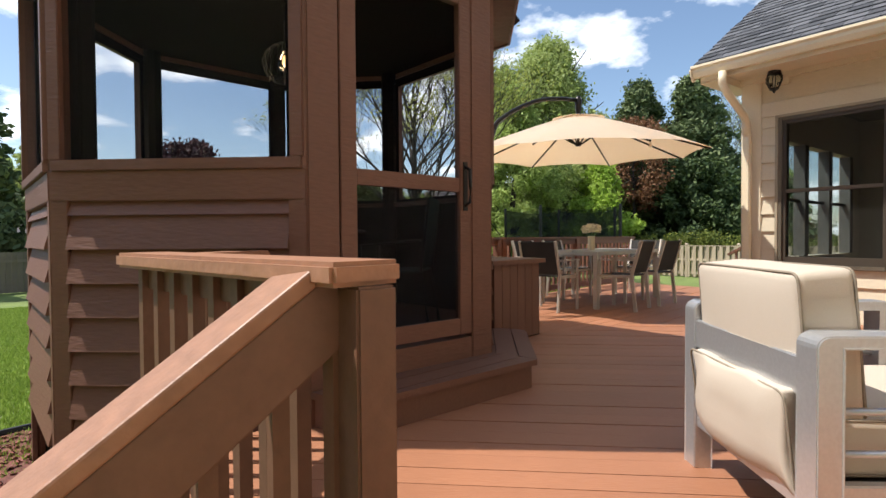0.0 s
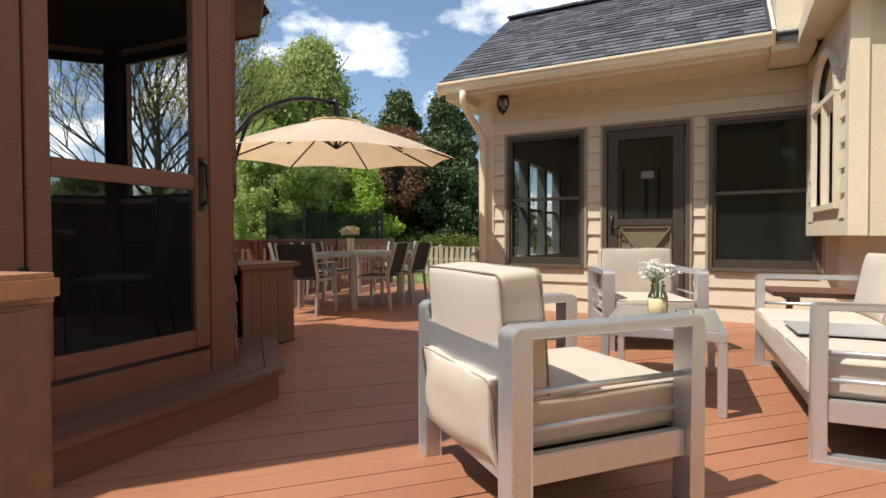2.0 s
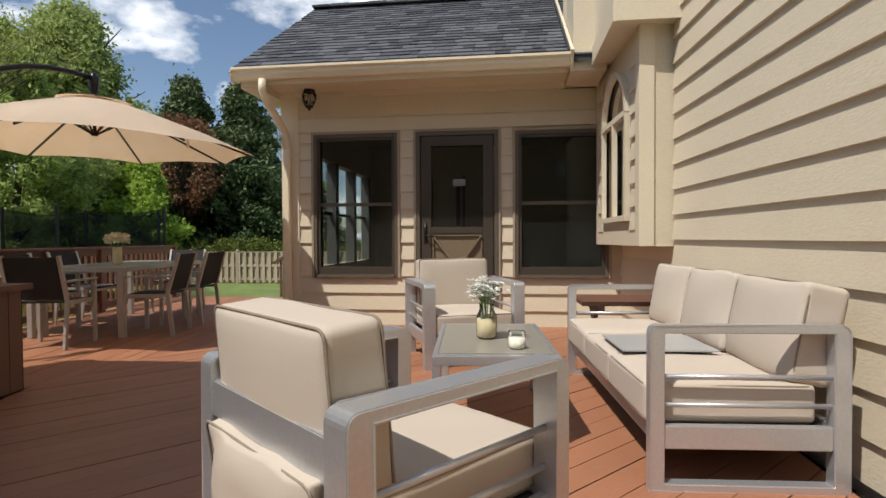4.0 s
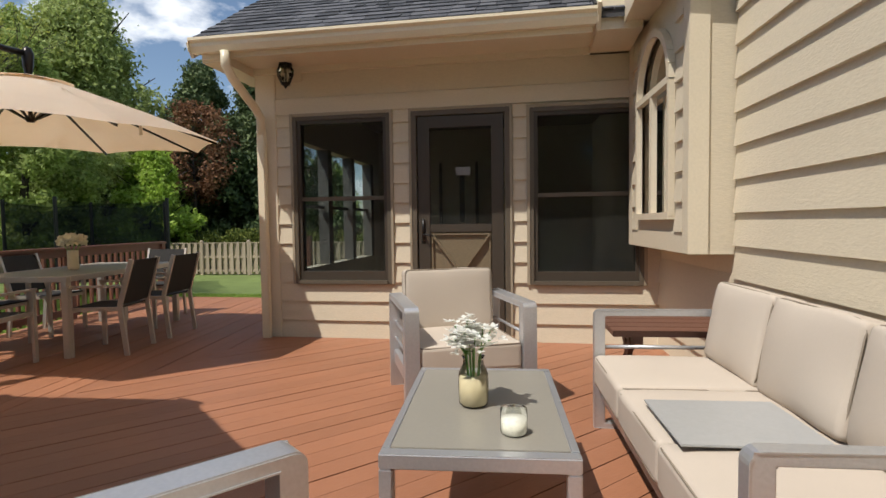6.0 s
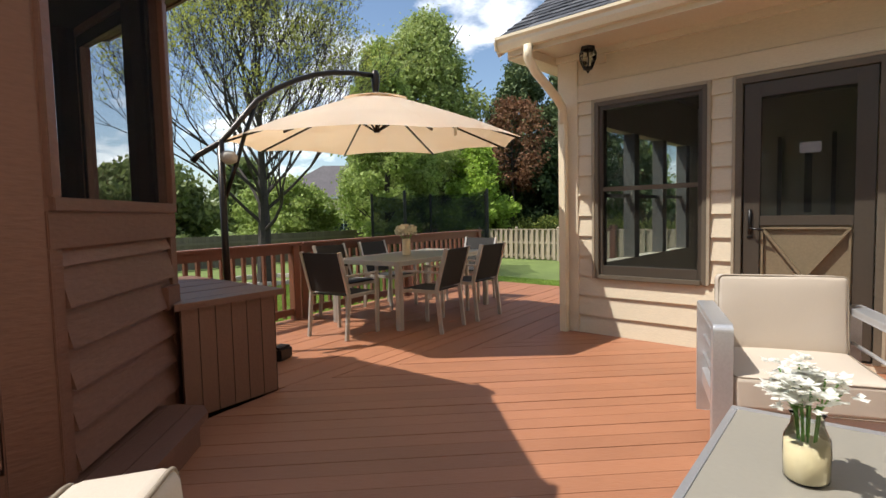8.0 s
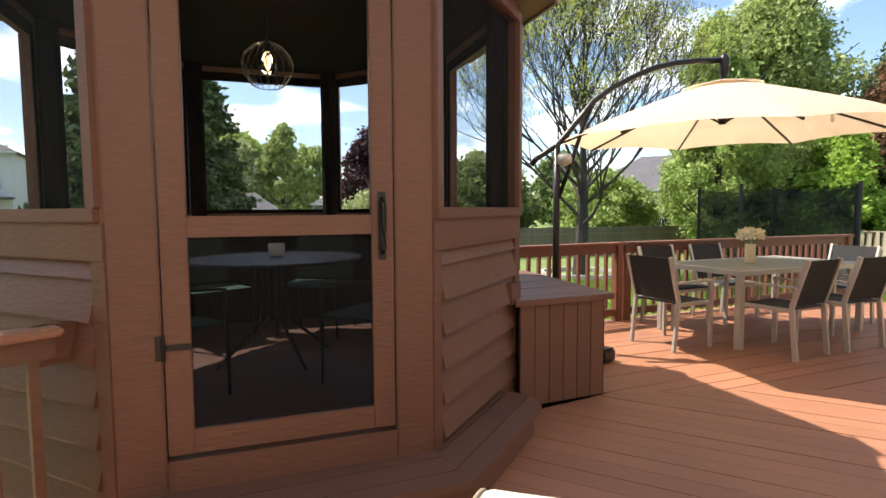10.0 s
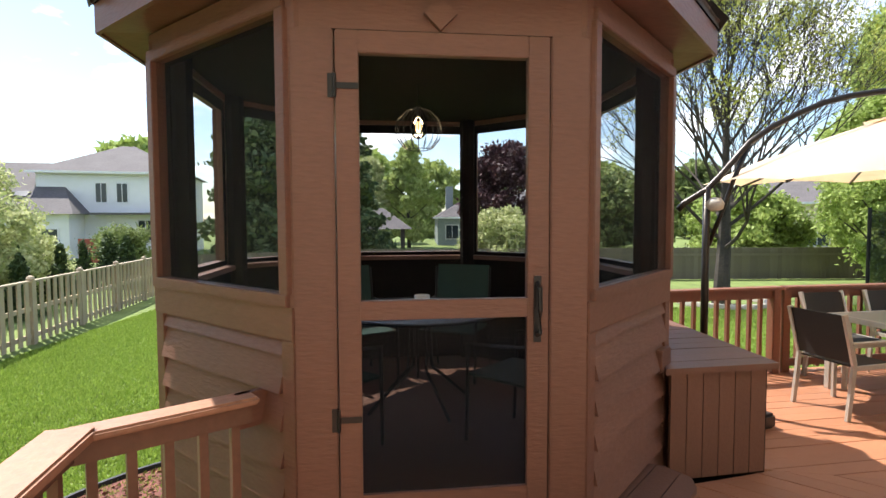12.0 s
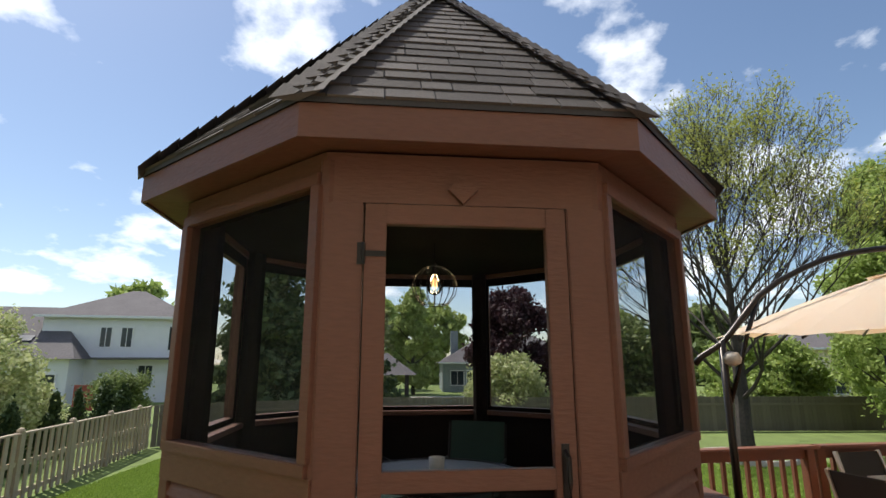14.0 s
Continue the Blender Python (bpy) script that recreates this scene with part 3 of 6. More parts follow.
def bay():
    b = thing("bay", "cream boxed bay with an arched window, on the side wall", "bay", (0, 0, 0), kind="structure")
    b.matrix_basis = WALL_TURN
    bm = bmesh.new()
    yc, hw, zs, z0 = 5.79, 0.44, 2.14, 1.20
    # the window face, with an arched opening
    face = [(BY + 0.12, BZ), (WY - 0.02, BZ), (WY - 0.02, BT), (BY + 0.12, BT)]
    arc = [(yc + hw * math.cos(i * math.pi / 14), zs + hw * math.sin(i * math.pi / 14)) for i in range(15)]
    ya, yb = face[0][0], face[1][0]
    for x in (BX, BX + 0.05):
        for q in (((ya, BZ), (yb, BZ), (yb, z0), (ya, z0)), ((ya, z0), (yc - hw, z0), (yc - hw, zs), (ya, zs)), ((yc + hw, z0), (yb, z0), (yb, zs), (yc + hw, zs)),
                  ((ya, zs + hw), (yb, zs + hw), (yb, BT), (ya, BT))):
            bm.faces.new([bm.verts.new((x, y, z)) for y, z in q])
        for i in range(14):
            (y1, z1), (y2, z2) = arc[i], arc[i + 1]
            e1 = yb if i < 7 else ya
            bm.faces.new([bm.verts.new((x, y, z)) for y, z in ((y1, z1), (e1, z1), (e1, z2), (y2, z2))])
        bm.faces.new([bm.verts.new((x, y, z)) for y, z in ((yc, zs + hw - 0.0001), (yb, zs + hw - 0.0001), (yb, zs + hw), (yc, zs + hw))])
    bmesh.ops.remove_doubles(bm, verts=bm.verts[:], dist=1e-4)
    part("window_face", bm, M["siding"], b)
    part("bottom", bx(BX, WX, BY + 0.02, WY, BZ - 0.02, BZ), M["cream"], b)
    part("front_face", bx(BX + 0.10, WX, BY + 0.02, BY + 0.06, BZ, BT), M["siding"], b)
    part("corner_board", bx(BX - 0.025, BX + 0.10, BY, BY + 0.12, BZ - 0.02, BT, 0.004), M["cream"], b)
    part("corner_board", bx(BX - 0.02, BX, WY - 0.16, WY - 0.02, BZ - 0.02, BT, 0.003), M["cream"], b)
    part("skirt_board", bx(BX - 0.02, BX, BY + 0.12, WY - 0.16, BZ - 0.02, BZ + 0.12, 0.003), M["cream"], b)
    for k in range(8):
        z = BZ + 0.12 + k * 0.2
        for y0, y1 in ((BY + 0.12, yc - hw - 0.06), (yc + hw + 0.06, WY - 0.16)):
            if z + 0.2 < BT:
                bm = bmesh.new()
                lap(bm, (BX, y1), (BX, y0), z, (-1, 0))
                part("lap_board", bm, M["siding"], b)
    w = part("window", bmesh.new(), M["cream"], b, "arched cream window with two tall panes")
    x = BX - 0.03

    def bar(p, q, t=0.045, n="frame"):
        bm = bmesh.new()
        beam(bm, (x, *p), (x, *q), t, t, (1, 0, 0))
        part(n, bm, M["cream"], w)
    bm = bmesh.new()
    for i in range(14):
        beam(bm, (x, *arc[i]), (x, *arc[i + 1]), 0.055, 0.05, (1, 0, 0))
    part("arch_frame", bm, M["cream"], w)
    bar((yc - hw, z0), (yc - hw, zs))
    bar((yc + hw, z0), (yc + hw, zs))
    bar((yc - hw - 0.02, z0), (yc + hw + 0.02, z0), 0.05, "window_sill")
    bar((yc - hw, zs), (yc + hw, zs), 0.05, "transom")
    bar((yc, z0), (yc, zs), 0.045, "mullion")
    bm = bmesh.new()
    vs = [bm.verts.new((BX + 0.02, y, z)) for y, z in [(yc + hw, z0)] + arc + [(yc - hw, z0)]]
    bm.faces.new(vs)
    part("pane", bm, M["glass"], w).visible_shadow = False
    part("room_backing", bx(BX + 0.3, BX + 0.31, BY + 0.1, WY, BZ, BT), M["room"], b)


bay()


def main_eaves():
    e = thing("main_roof_edge", "cream soffit and sloping rake board above the bay", "eaves", (0, 0, 0), kind="structure")
    part("soffit", bx(2.06, WX + 0.1, 4.86, WY + 0.2, BT, BT + 0.04), M["cream"], e)
    part("fascia", bx(2.04, 2.06, 4.85, 5.96, BT - 0.02, BT + 0.15), M["cream"], e)
    part("fascia", bx(2.06, WX, 4.84, 4.87, BT - 0.02, BT + 0.15), M["cream"], e)
    part("return_box", bx(1.835, 2.19, 5.97, WY, 2.72, 2.95), M["cream"], e)
    part("return_wall", bx(1.87, 2.19, 6.05, WY, 2.95, 5.4), M["siding"], e)
    part("bay_roof", bx(2.08, WX, 4.90, WY + 0.2, BT + 0.15, BT + 0.9), M["cream"], e)
    part("rake_board", bm_beam((1.84, 5.90, 2.80), (1.85, 8.9, 4.87), 0.03, 0.22), M["cream"], e)
    part("gable_wall", bx(1.86, 2.66, 6.9, 7.0, 2.8, 6.0), M["cream"], e)
    part("verge_edge", bm_beam((1.815, 5.92, 2.90), (1.825, 8.9, 4.98), 0.02, 0.03), M["black"], e)


main_eaves()


def lantern(at):
    l = thing("wall_lantern", "black wall lantern with glass panes under the eaves", "wall lamp", at)
    bm = bmesh.new()
    box(bm, -0.03, 0.11, -0.025, 0.0, -0.12, 0.10)
    part("backplate", bm, M["cream"], l, "cream mounting block")
    bm = bmesh.new()
    tube(bm, [(0, -0.02, 0.04), (0, -0.06, 0.10), (0, -0.13, 0.12), (0, -0.15, 0.09)], 0.009)
    part("arm", bm, M["black"], l, smooth=True)
    bm = bmesh.new()
    lathe(bm, [(0.01, 0.115), (0.022, 0.10), (0.012, 0.085), (0.030, 0.07), (0.058, 0.04), (0.074, 0.0), (0.074, -0.012), (0.062, -0.012)], 6, (0, -0.15, 0))
    part("roof", bm, M["black"], l)
    bm = bmesh.new()
    lathe(bm, [(0.060, -0.012), (0.082, -0.05), (0.080, -0.09), (0.062, -0.13), (0.046, -0.17)], 12, (0, -0.15, 0))
    part("glass", bm, M["jar"], l)
    bm = bmesh.new()
    for k in range(6):
        a = k * math.pi / 3
        tube(bm, [(r * math.cos(a), -0.15 + r * math.sin(a), z) for r, z in ((0.064, -0.01), (0.086, -0.05), (0.084, -0.09), (0.065, -0.13), (0.048, -0.17))], 0.006, 5)
    part("cage", bm, M["black"], l)
    bm = bmesh.new()
    lathe(bm, [(0.05, -0.17), (0.05, -0.185), (0.02, -0.20), (0.008, -0.225)], 6, (0, -0.15, 0))
    part("base", bm, M["black"], l)
    bm = bmesh.new()
    lathe(bm, [(0.012, -0.16), (0.014, -0.10), (0.006, -0.07)], 8, (0, -0.15, 0))
    part("bulb", bm, M["lamp"], l, smooth=True)


lantern((-1.12, WY - 0.03, 2.76))

# ---- deck ----
MAIN = [(-1.2, 0.55), (-0.75, 0.08), (0.12, 0.42), (2.57, 0.42), (2.57, WY), (-1.4, WY), (-2.12, 3.74), (-1.9, 2.85), (-1.35, 2.2)]
DINE = [(-2.12, 3.74), (-1.4, WY), (-1.4, 9.45), (-5.0, 9.45), (-4.42, 5.35), (-4.05, 3.0), (-2.4, 3.0)]
deck = structure("deck", bx(-0.7, 2.6, 0.6, WY, -0.28, -0.04), M["darkrail"], "red-brown stained wooden deck boards")
# solid near-black slab puts shade into the gaps between the boards
bm = bmesh.new()
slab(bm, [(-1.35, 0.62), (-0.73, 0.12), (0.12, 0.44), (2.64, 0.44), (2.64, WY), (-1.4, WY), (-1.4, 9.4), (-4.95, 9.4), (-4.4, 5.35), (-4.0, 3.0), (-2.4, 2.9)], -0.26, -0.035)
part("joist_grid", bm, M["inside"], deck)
part("skirt", bx(-4.95, -1.4, 9.40, 9.43, GZ, -0.03), M["darkrail"], deck)
boards(deck, MAIN, 46.5, 0.143, 0.005, -0.034, 0.0, M["deck"])
boards(deck, DINE, 97, 0.143, 0.006, -0.034, 0.0, M["deck"])

# ---- gazebo ----
GC, GR, GANG = (-2.71, 1.416), 1.705, 4.2
GAP = GR * math.cos(math.pi / 8)
GS = 2 * GR * math.sin(math.pi / 8)
SILL, WTOP, HEAD = 1.278, 2.54, 2.66


def gv(i, r=GR):
    a = math.pi / 8 + i * math.pi / 4
    return r * math.cos(a), r * math.sin(a)


def face_pose(i):
    """x along the face to the left seen from outside, y outward, at the middle of side i."""
    return pose(0, 0, 0, 0, 0, i * 45 - 90) @ Matrix.Translation((0, GAP, 0))


def gazebo():
    g = thing("gazebo", "brown eight-sided screened gazebo with shingled roof beside the deck", "gazebo", (*GC, 0), GANG)
    fl = bmesh.new()
    slab(fl, [gv(i, GR - 0.06) for i in range(8)], 0.16, 0.26)
    part("floor", fl, M["bench"], g, "brown wooden floor")
    for i in range(8):
        # inner posts take the interior shade as their colour
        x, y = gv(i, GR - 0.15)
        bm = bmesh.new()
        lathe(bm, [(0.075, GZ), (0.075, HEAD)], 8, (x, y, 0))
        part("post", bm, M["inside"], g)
        x, y = gv(i, GR - 0.045)
        bm = bmesh.new()
        lathe(bm, [(0.05, GZ), (0.05, HEAD)], 8, (x, y, 0))
        part("corner_trim", bm, M["brown"], g)
    h = GS / 2

    def put(name, bm, mat, i, label="", smooth=False, bevel=0.0, parent=None):
        ob = part(name, bm, mat, parent or g, label, smooth, bevel)
        ob.matrix_basis = face_pose(i)
        return ob

    for i in range(8):
        if i:
            # wall backs, coloured near-black for the shade inside
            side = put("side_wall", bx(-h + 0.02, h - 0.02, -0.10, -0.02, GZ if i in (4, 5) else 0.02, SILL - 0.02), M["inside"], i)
            z, k = SILL - 0.16, 0
            if i in (1, 7, 6, 2):
                while z > 0.0:
                    zz = z - (0.06 if k == 0 else 0.170)
                    bm = bmesh.new()
                    lap(bm, (-h + 0.09, -0.026), (h - 0.09, -0.026), zz, (0, 1), z - zz, 0.052 if k else 0.034)
                    p = part("lap_board", bm, M["brown"], side)
                    z, k = zz, k + 1
            put("sill_board", bx(-h, h, -0.09, 0.012, SILL - 0.15, SILL, 0.004), M["brown"], i)
            for s in (-1, 1):
                a, b = sorted((s * h, s * (h - 0.09)))
                put("corner_board", bx(a, b, -0.02, 0.008, GZ + 0.02, SILL - 0.15, 0.003), M["brown"], i)
            fr = put("window_frame", bx(-h + 0.02, h - 0.02, -0.05, 0.03, SILL, SILL + 0.055, 0.004), M["brown"], i)
            for s in (-1, 1):
                a, b = sorted((s * (h - 0.01), s * (h - 0.075)))
                part("stile", bx(a, b, -0.05, 0.028, SILL + 0.055, WTOP, 0.004), M["brown"], fr)
            part("head", bx(-h + 0.02, h - 0.02, -0.05, 0.028, WTOP, WTOP + 0.06, 0.004), M["brown"], fr)
            # beside the door the grazing veil is put into the screen's density
            put("insect_screen", bx(-h + 0.075, h - 0.075, -0.004, -0.002, SILL + 0.055, WTOP), M["sidescreen" if i in (1, 7) else "screen"], i)
            put("window_ledge", bx(-h + 0.06, h - 0.06, -0.14, -0.05, SILL - 0.02, SILL + 0.02, 0.004), M["brown"], i)
        put("header", bx(-h, h, -0.08, 0.0, WTOP + (0.06 if i else -0.08), HEAD + 0.04), M["brown"], i)
        # thin strips added to put the interior shade on the frames' inner faces
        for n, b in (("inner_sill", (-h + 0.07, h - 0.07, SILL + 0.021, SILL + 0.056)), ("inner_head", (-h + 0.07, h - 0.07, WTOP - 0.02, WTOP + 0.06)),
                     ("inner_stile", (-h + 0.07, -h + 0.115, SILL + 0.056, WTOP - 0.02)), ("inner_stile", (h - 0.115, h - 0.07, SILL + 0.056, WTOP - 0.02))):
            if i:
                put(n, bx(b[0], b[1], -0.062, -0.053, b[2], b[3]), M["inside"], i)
    # lattice skirt under the two walls by the stairs
    for i in (7, 1):
        bm = bmesh.new()
        for k in range(8):
            x = -h + 0.03 + k * 0.09
            beam(bm, (x, -0.015, GZ), (x + 0.55, -0.015, 0.04), 0.03, 0.008, (0, 1, 0))
            beam(bm, (x + 0.55, -0.005, GZ), (x, -0.005, 0.04), 0.03, 0.008, (0, 1, 0))
        put("lattice", bm, M["brown"], i)
    # door side
    for s in (-1, 1):
        a, b = sorted((s * h, s * 0.475))
        put("door_post", bx(a, b, -0.09, 0.01, 0.0, WTOP - 0.08, 0.006), M["brown"], 0)
    put("threshold", bx(-0.475, 0.475, -0.09, 0.005, 0.0, 0.31, 0.004), M["brown"], 0)
    dd = bmesh.new()
    box(dd, -0.05, 0.05, 0, 0.03, -0.05, 0.05, Matrix.Translation((0.02, 0.0, 2.53)) @ pose(0, 0, 0, 0, 45, 0))
    put("diamond_block", dd, M["brown"], 0)
    put("wall_block", bx(-h + 0.05, -h + 0.24, -0.01, 0.035, 0.70, 0.84, 0.004), M["brown"], 1)
    d = put("door", bx(-0.468, -0.370, -0.035, 0.012, 0.335, 2.455, 0.004), M["brown"], 0, "brown screen door with a middle rail")
    part("stile", bx(0.370, 0.468, -0.035, 0.012, 0.335, 2.455, 0.004), M["brown"], d)
    for n, z0, z1 in (("bottom_rail", 0.335, 0.435), ("lock_rail", 1.215, 1.30), ("top_rail", 2.36, 2.455)):
        part(n, bx(-0.370, 0.370, -0.035, 0.010, z0, z1, 0.003), M["brown"], d)
    part("insect_screen", bx(-0.37, 0.37, -0.012, -0.010, 1.30, 2.36), M["screen"], d)
    part("insect_screen", bx(-0.37, 0.37, -0.012, -0.010, 0.435, 1.215), M["doorscreen"], d)
    bm = bmesh.new()
    tube(bm, [(-0.415, 0.012, 1.13), (-0.415, 0.055, 1.15), (-0.415, 0.06, 1.25), (-0.415, 0.055, 1.35), (-0.415, 0.012, 1.37)], 0.011)
    box(bm, -0.432, -0.398, 0.012, 0.018, 1.10, 1.40)
    part("door_handle", bm, M["black"], d, "black pull handle")
    for z in (0.78, 2.22):
        bm = bmesh.new()
        box(bm, 0.475, 0.50, 0.011, 0.018, z - 0.05, z + 0.05)
        box(bm, 0.37, 0.475, 0.013, 0.018, z - 0.013, z + 0.013)
        lathe(bm, [(0.008, -0.05), (0.008, 0.05)], 8, (0.471, 0.02, z))
        part("hinge", bm, M["black"], d, "black strap hinge")
    # roof
    er, zb, zt, apex = 1.96, 2.67, 2.855, 4.81
    rf = part("roof", bmesh.new(), M["brown"], g, "dark shingled pyramid roof with brown fascia")
    bm = bmesh.new()
    for i in range(8):
        a, b, c, e = gv(i - 1, er - 0.02), gv(i, er - 0.02), gv(i, GR - 0.05), gv(i - 1, GR - 0.05)
        bm.faces.new([bm.verts.new((*p, z)) for p, z in ((a, zb + 0.01), (b, zb + 0.01), (c, zb + 0.05), (e, zb + 0.05))])
    part("soffit", bm, M["brown"], rf)
    # flat ceiling, its near-black colour carries the shade under the roof
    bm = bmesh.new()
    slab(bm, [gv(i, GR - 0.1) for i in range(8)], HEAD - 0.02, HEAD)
    part("ceiling", bm, M["inside"], rf, "flat ceiling with the interior shade in its colour")
    bm = bmesh.new()
    tip = bm.verts.new((0, 0, apex))
    ring = [bm.verts.new((*gv(i, er + 0.01), zt)) for i in range(8)]
    low = [bm.verts.new((*gv(i, er + 0.01), zt - 0.03)) for i in range(8)]
    for i in range(8):
        bm.faces.new((ring[i], ring[(i + 1) % 8], tip))
        bm.faces.new((ring[i], low[i], low[(i + 1) % 8], ring[(i + 1) % 8]))
    part("sheathing", bm, M["roofbase"], rf)
    for i in range(8):
        bm = bmesh.new()
        (x0, y0), (x1, y1) = gv(i - 1, er), gv(i, er)
        (x2, y2), (x3, y3) = gv(i, er - 0.025), gv(i - 1, er - 0.025)
        slab(bm, [(x0, y0), (x1, y1), (x2, y2), (x3, y3)], zb, zt - 0.03)
        part("fascia", bm, M["brown"], rf)
    sl = math.hypot(er * math.cos(math.pi / 8), apex - zt)
    ca, sa = er * math.cos(math.pi / 8) / sl, (apex - zt) / sl
    w = 2 * er * math.sin(math.pi / 8)
    for i in range(8):
        rot = Matrix.Rotation(radians(i * 45), 3, "Z")
        o = rot @ Vector((er * math.cos(math.pi / 8) + 0.012, -w / 2, zt - 0.005))
        u, v, n = rot @ Vector((0, 1, 0)), rot @ Vector((-ca, 0, sa)), rot @ Vector((sa, 0, ca))
        near = i in (0, 1, 7)
        step, r = 0.135, 0.0
        joined = bmesh.new()
        while r < sl - 0.08:
            lo, hi = w / 2 * (r / sl) + 0.01, w - w / 2 * (r / sl) - 0.01
            s = lo - random.uniform(0, 0.25)
            while s < hi:
                tw = random.uniform(0.14, 0.34)
                a, b = max(s, lo), min(s + tw - 0.007, hi)
                if b - a > 0.025:
                    bm = bmesh.new() if near else joined
                    e = r + step + 0.02
                    lift = random.uniform(0.010, 0.017)
                    vs = [bm.verts.new(o + u * x + v * y + n * z) for x, y, z in
                          ((a, r, 0), (b, r, 0), (b, e, 0), (a, e, 0), (a, r, lift), (b, r, lift), (b, e, 0.004), (a, e, 0.004))]
                    for f in ((4, 5, 6, 7), (0, 1, 5, 4), (1, 2, 6, 5), (3, 0, 4, 7)):
                        bm.faces.new([vs[k] for k in f])
                    if near:
                        part("shingle", bm, M["shingle2"], rf)
                s += tw
            r += step
        if near:
            joined.free()
        else:
            part("shingle_field", joined, M["shingle2"], rf, kind="stuff")
        # hip caps
        hx, hy = gv(i, er + 0.015)
        base, top = Vector((hx, hy, zt)), Vector((0, 0, apex + 0.01))
        L = (top - base).length
        hd = (top - base).normalized()
        tan = Vector((-hy, hx, 0)).normalized()
        up = tan.cross(hd) * -1
        bm = bmesh.new()
        k, r = 0, -0.02
        while r < L - 0.06:
            e = r + 0.16
            hw = min(0.13, 0.13 * (L - r) / 0.5)
            pts = []
            for q, lf in ((r, 0.028), (e, 0.012)):
                c0 = base + hd * q
                pts += [c0 - tan * hw - up * (0.035 - lf), c0 + up * lf, c0 + tan * hw - up * (0.035 - lf)]
            vs = [bm.verts.new(p) for p in pts]
            for f in ((0, 1, 4, 3), (1, 2, 5, 4), (0, 2, 1)):
                bm.faces.new([vs[x] for x in f])
            r += 0.135
        part("hip_cap", bm, M["shingle2"], rf, kind="stuff")
    return g


M["doorscreen"] = screen_material("lower door screen", 0.58)
gazebo()

step = thing("gazebo_step", "brown plank step wrapping the front of the gazebo", "step", (0, 0, 0))
ST = [(-0.78, 0.96), (-0.86, 2.27), (-1.58, 2.93), (-1.70, 2.96), (-1.84, 2.87), (-1.90, 2.76), (-1.18, 2.17), (-1.09, 0.88)]
bm = bmesh.new()
slab(bm, [(-0.81, 0.98), (-0.89, 2.25), (-1.60, 2.89), (-1.84, 2.74), (-1.2, 2.17), (-1.1, 0.9)], 0.0, 0.145)
part("riser", bm, M["bench"], step)
boards(step, [ST[0], ST[1], (-1.20, 2.19), (-1.10, 0.88)], 97, 0.142, 0.006, 0.145, 0.18, M["bench"], phase=0.02)
boards(step, [ST[1], ST[2], ST[3], ST[4], ST[5], (-1.195, 2.195)], 138, 0.142, 0.006, 0.145, 0.18, M["bench"], phase=0.02)


def pendant():
    p = thing("pendant_lamp", "black wire-cage pendant with a lit bulb hanging inside the gazebo", "pendant lamp", (GC[0], GC[1], 0))
    bm = bmesh.new()
    tube(bm, [(0, 0, 2.68), (0, 0, 2.44)], 0.004, 6)
    lathe(bm, [(0.05, 0), (0.05, 0.02)], 12, (0, 0, 2.66))
    part("cord", bm, M["black"], p)
    bm = bmesh.new()
    lathe(bm, [(0.02, 0), (0.022, 0.06), (0.01, 0.08)], 10, (0, 0, 2.40))
    part("socket", bm, M["black"], p)
    bm = bmesh.new()
    prof = [(0.03, 2.46), (0.09, 2.44), (0.15, 2.38), (0.172, 2.31), (0.155, 2.24), (0.11, 2.18), (0.085, 2.165)]
    for k in range(18):
        a = k * math.pi / 9
        tube(bm, [(r * math.cos(a), r * math.sin(a), z) for r, z in prof], 0.0030, 4)
    for r, z in (prof[0], prof[-1]):
        tube(bm, [(r * math.cos(a * math.pi / 12), r * math.sin(a * math.pi / 12), z) for a in range(24)], 0.003, 4, closed=True)
    part("cage", bm, M["black"], p)
    bm = bmesh.new()
    lathe(bm, [(0.012, 0.0), (0.03, -0.03), (0.055, -0.08), (0.058, -0.12), (0.04, -0.155), (0.01, -0.17)], 16, (0, 0, 2.41))
    part("bulb_glass", bm, M["jar"], p, smooth=True)
    bm = bmesh.new()
    lathe(bm, [(0.006, 0.0), (0.018, -0.02), (0.022, -0.06), (0.006, -0.09)], 10, (0, 0, 2.37))
    part("filament", bm, M["glow"], p, "warm glowing filament", smooth=True)
    lt = new("pendant_light", bpy.data.lights.new("pendant_light", "POINT"))
    lt.data.energy, lt.data.color, lt.data.shadow_soft_size = 2, (1, 0.7, 0.4), 0.04
    lt.matrix_basis = pose(GC[0], GC[1], 2.28)


pendant()


def round_table():
    t = thing("round_table", "dark round mesh-topped patio table inside the gazebo", "table", (GC[0], GC[1], 0.26))
    bm = bmesh.new()
    tube(bm, [(0.6 * math.cos(a * math.pi / 24), 0.6 * math.sin(a * math.pi / 24), 0.73) for a in range(48)], 0.012, 6, closed=True)
    part("rim", bm, M["black"], t)
    bm = bmesh.new()
    for k in range(-14, 15):
        x = k * 0.04
        y = math.sqrt(0.59 ** 2 - x * x)
        box(bm, x - 0.014, x + 0.014, -y, y, 0.725, 0.732)
    part("top", bm, M["mesh_top"], t, "grey slatted top")
    for k in range(4):
        a = k * math.pi / 2 + 0.5
        bm = bmesh.new()
        tube(bm, [(0.08 * math.cos(a), 0.08 * math.sin(a), 0.72), (0.1 * math.cos(a), 0.1 * math.sin(a), 0.3), (0.42 * math.cos(a), 0.42 * math.sin(a), 0.02)], 0.014, 6)
        part("leg", bm, M["black"], t)


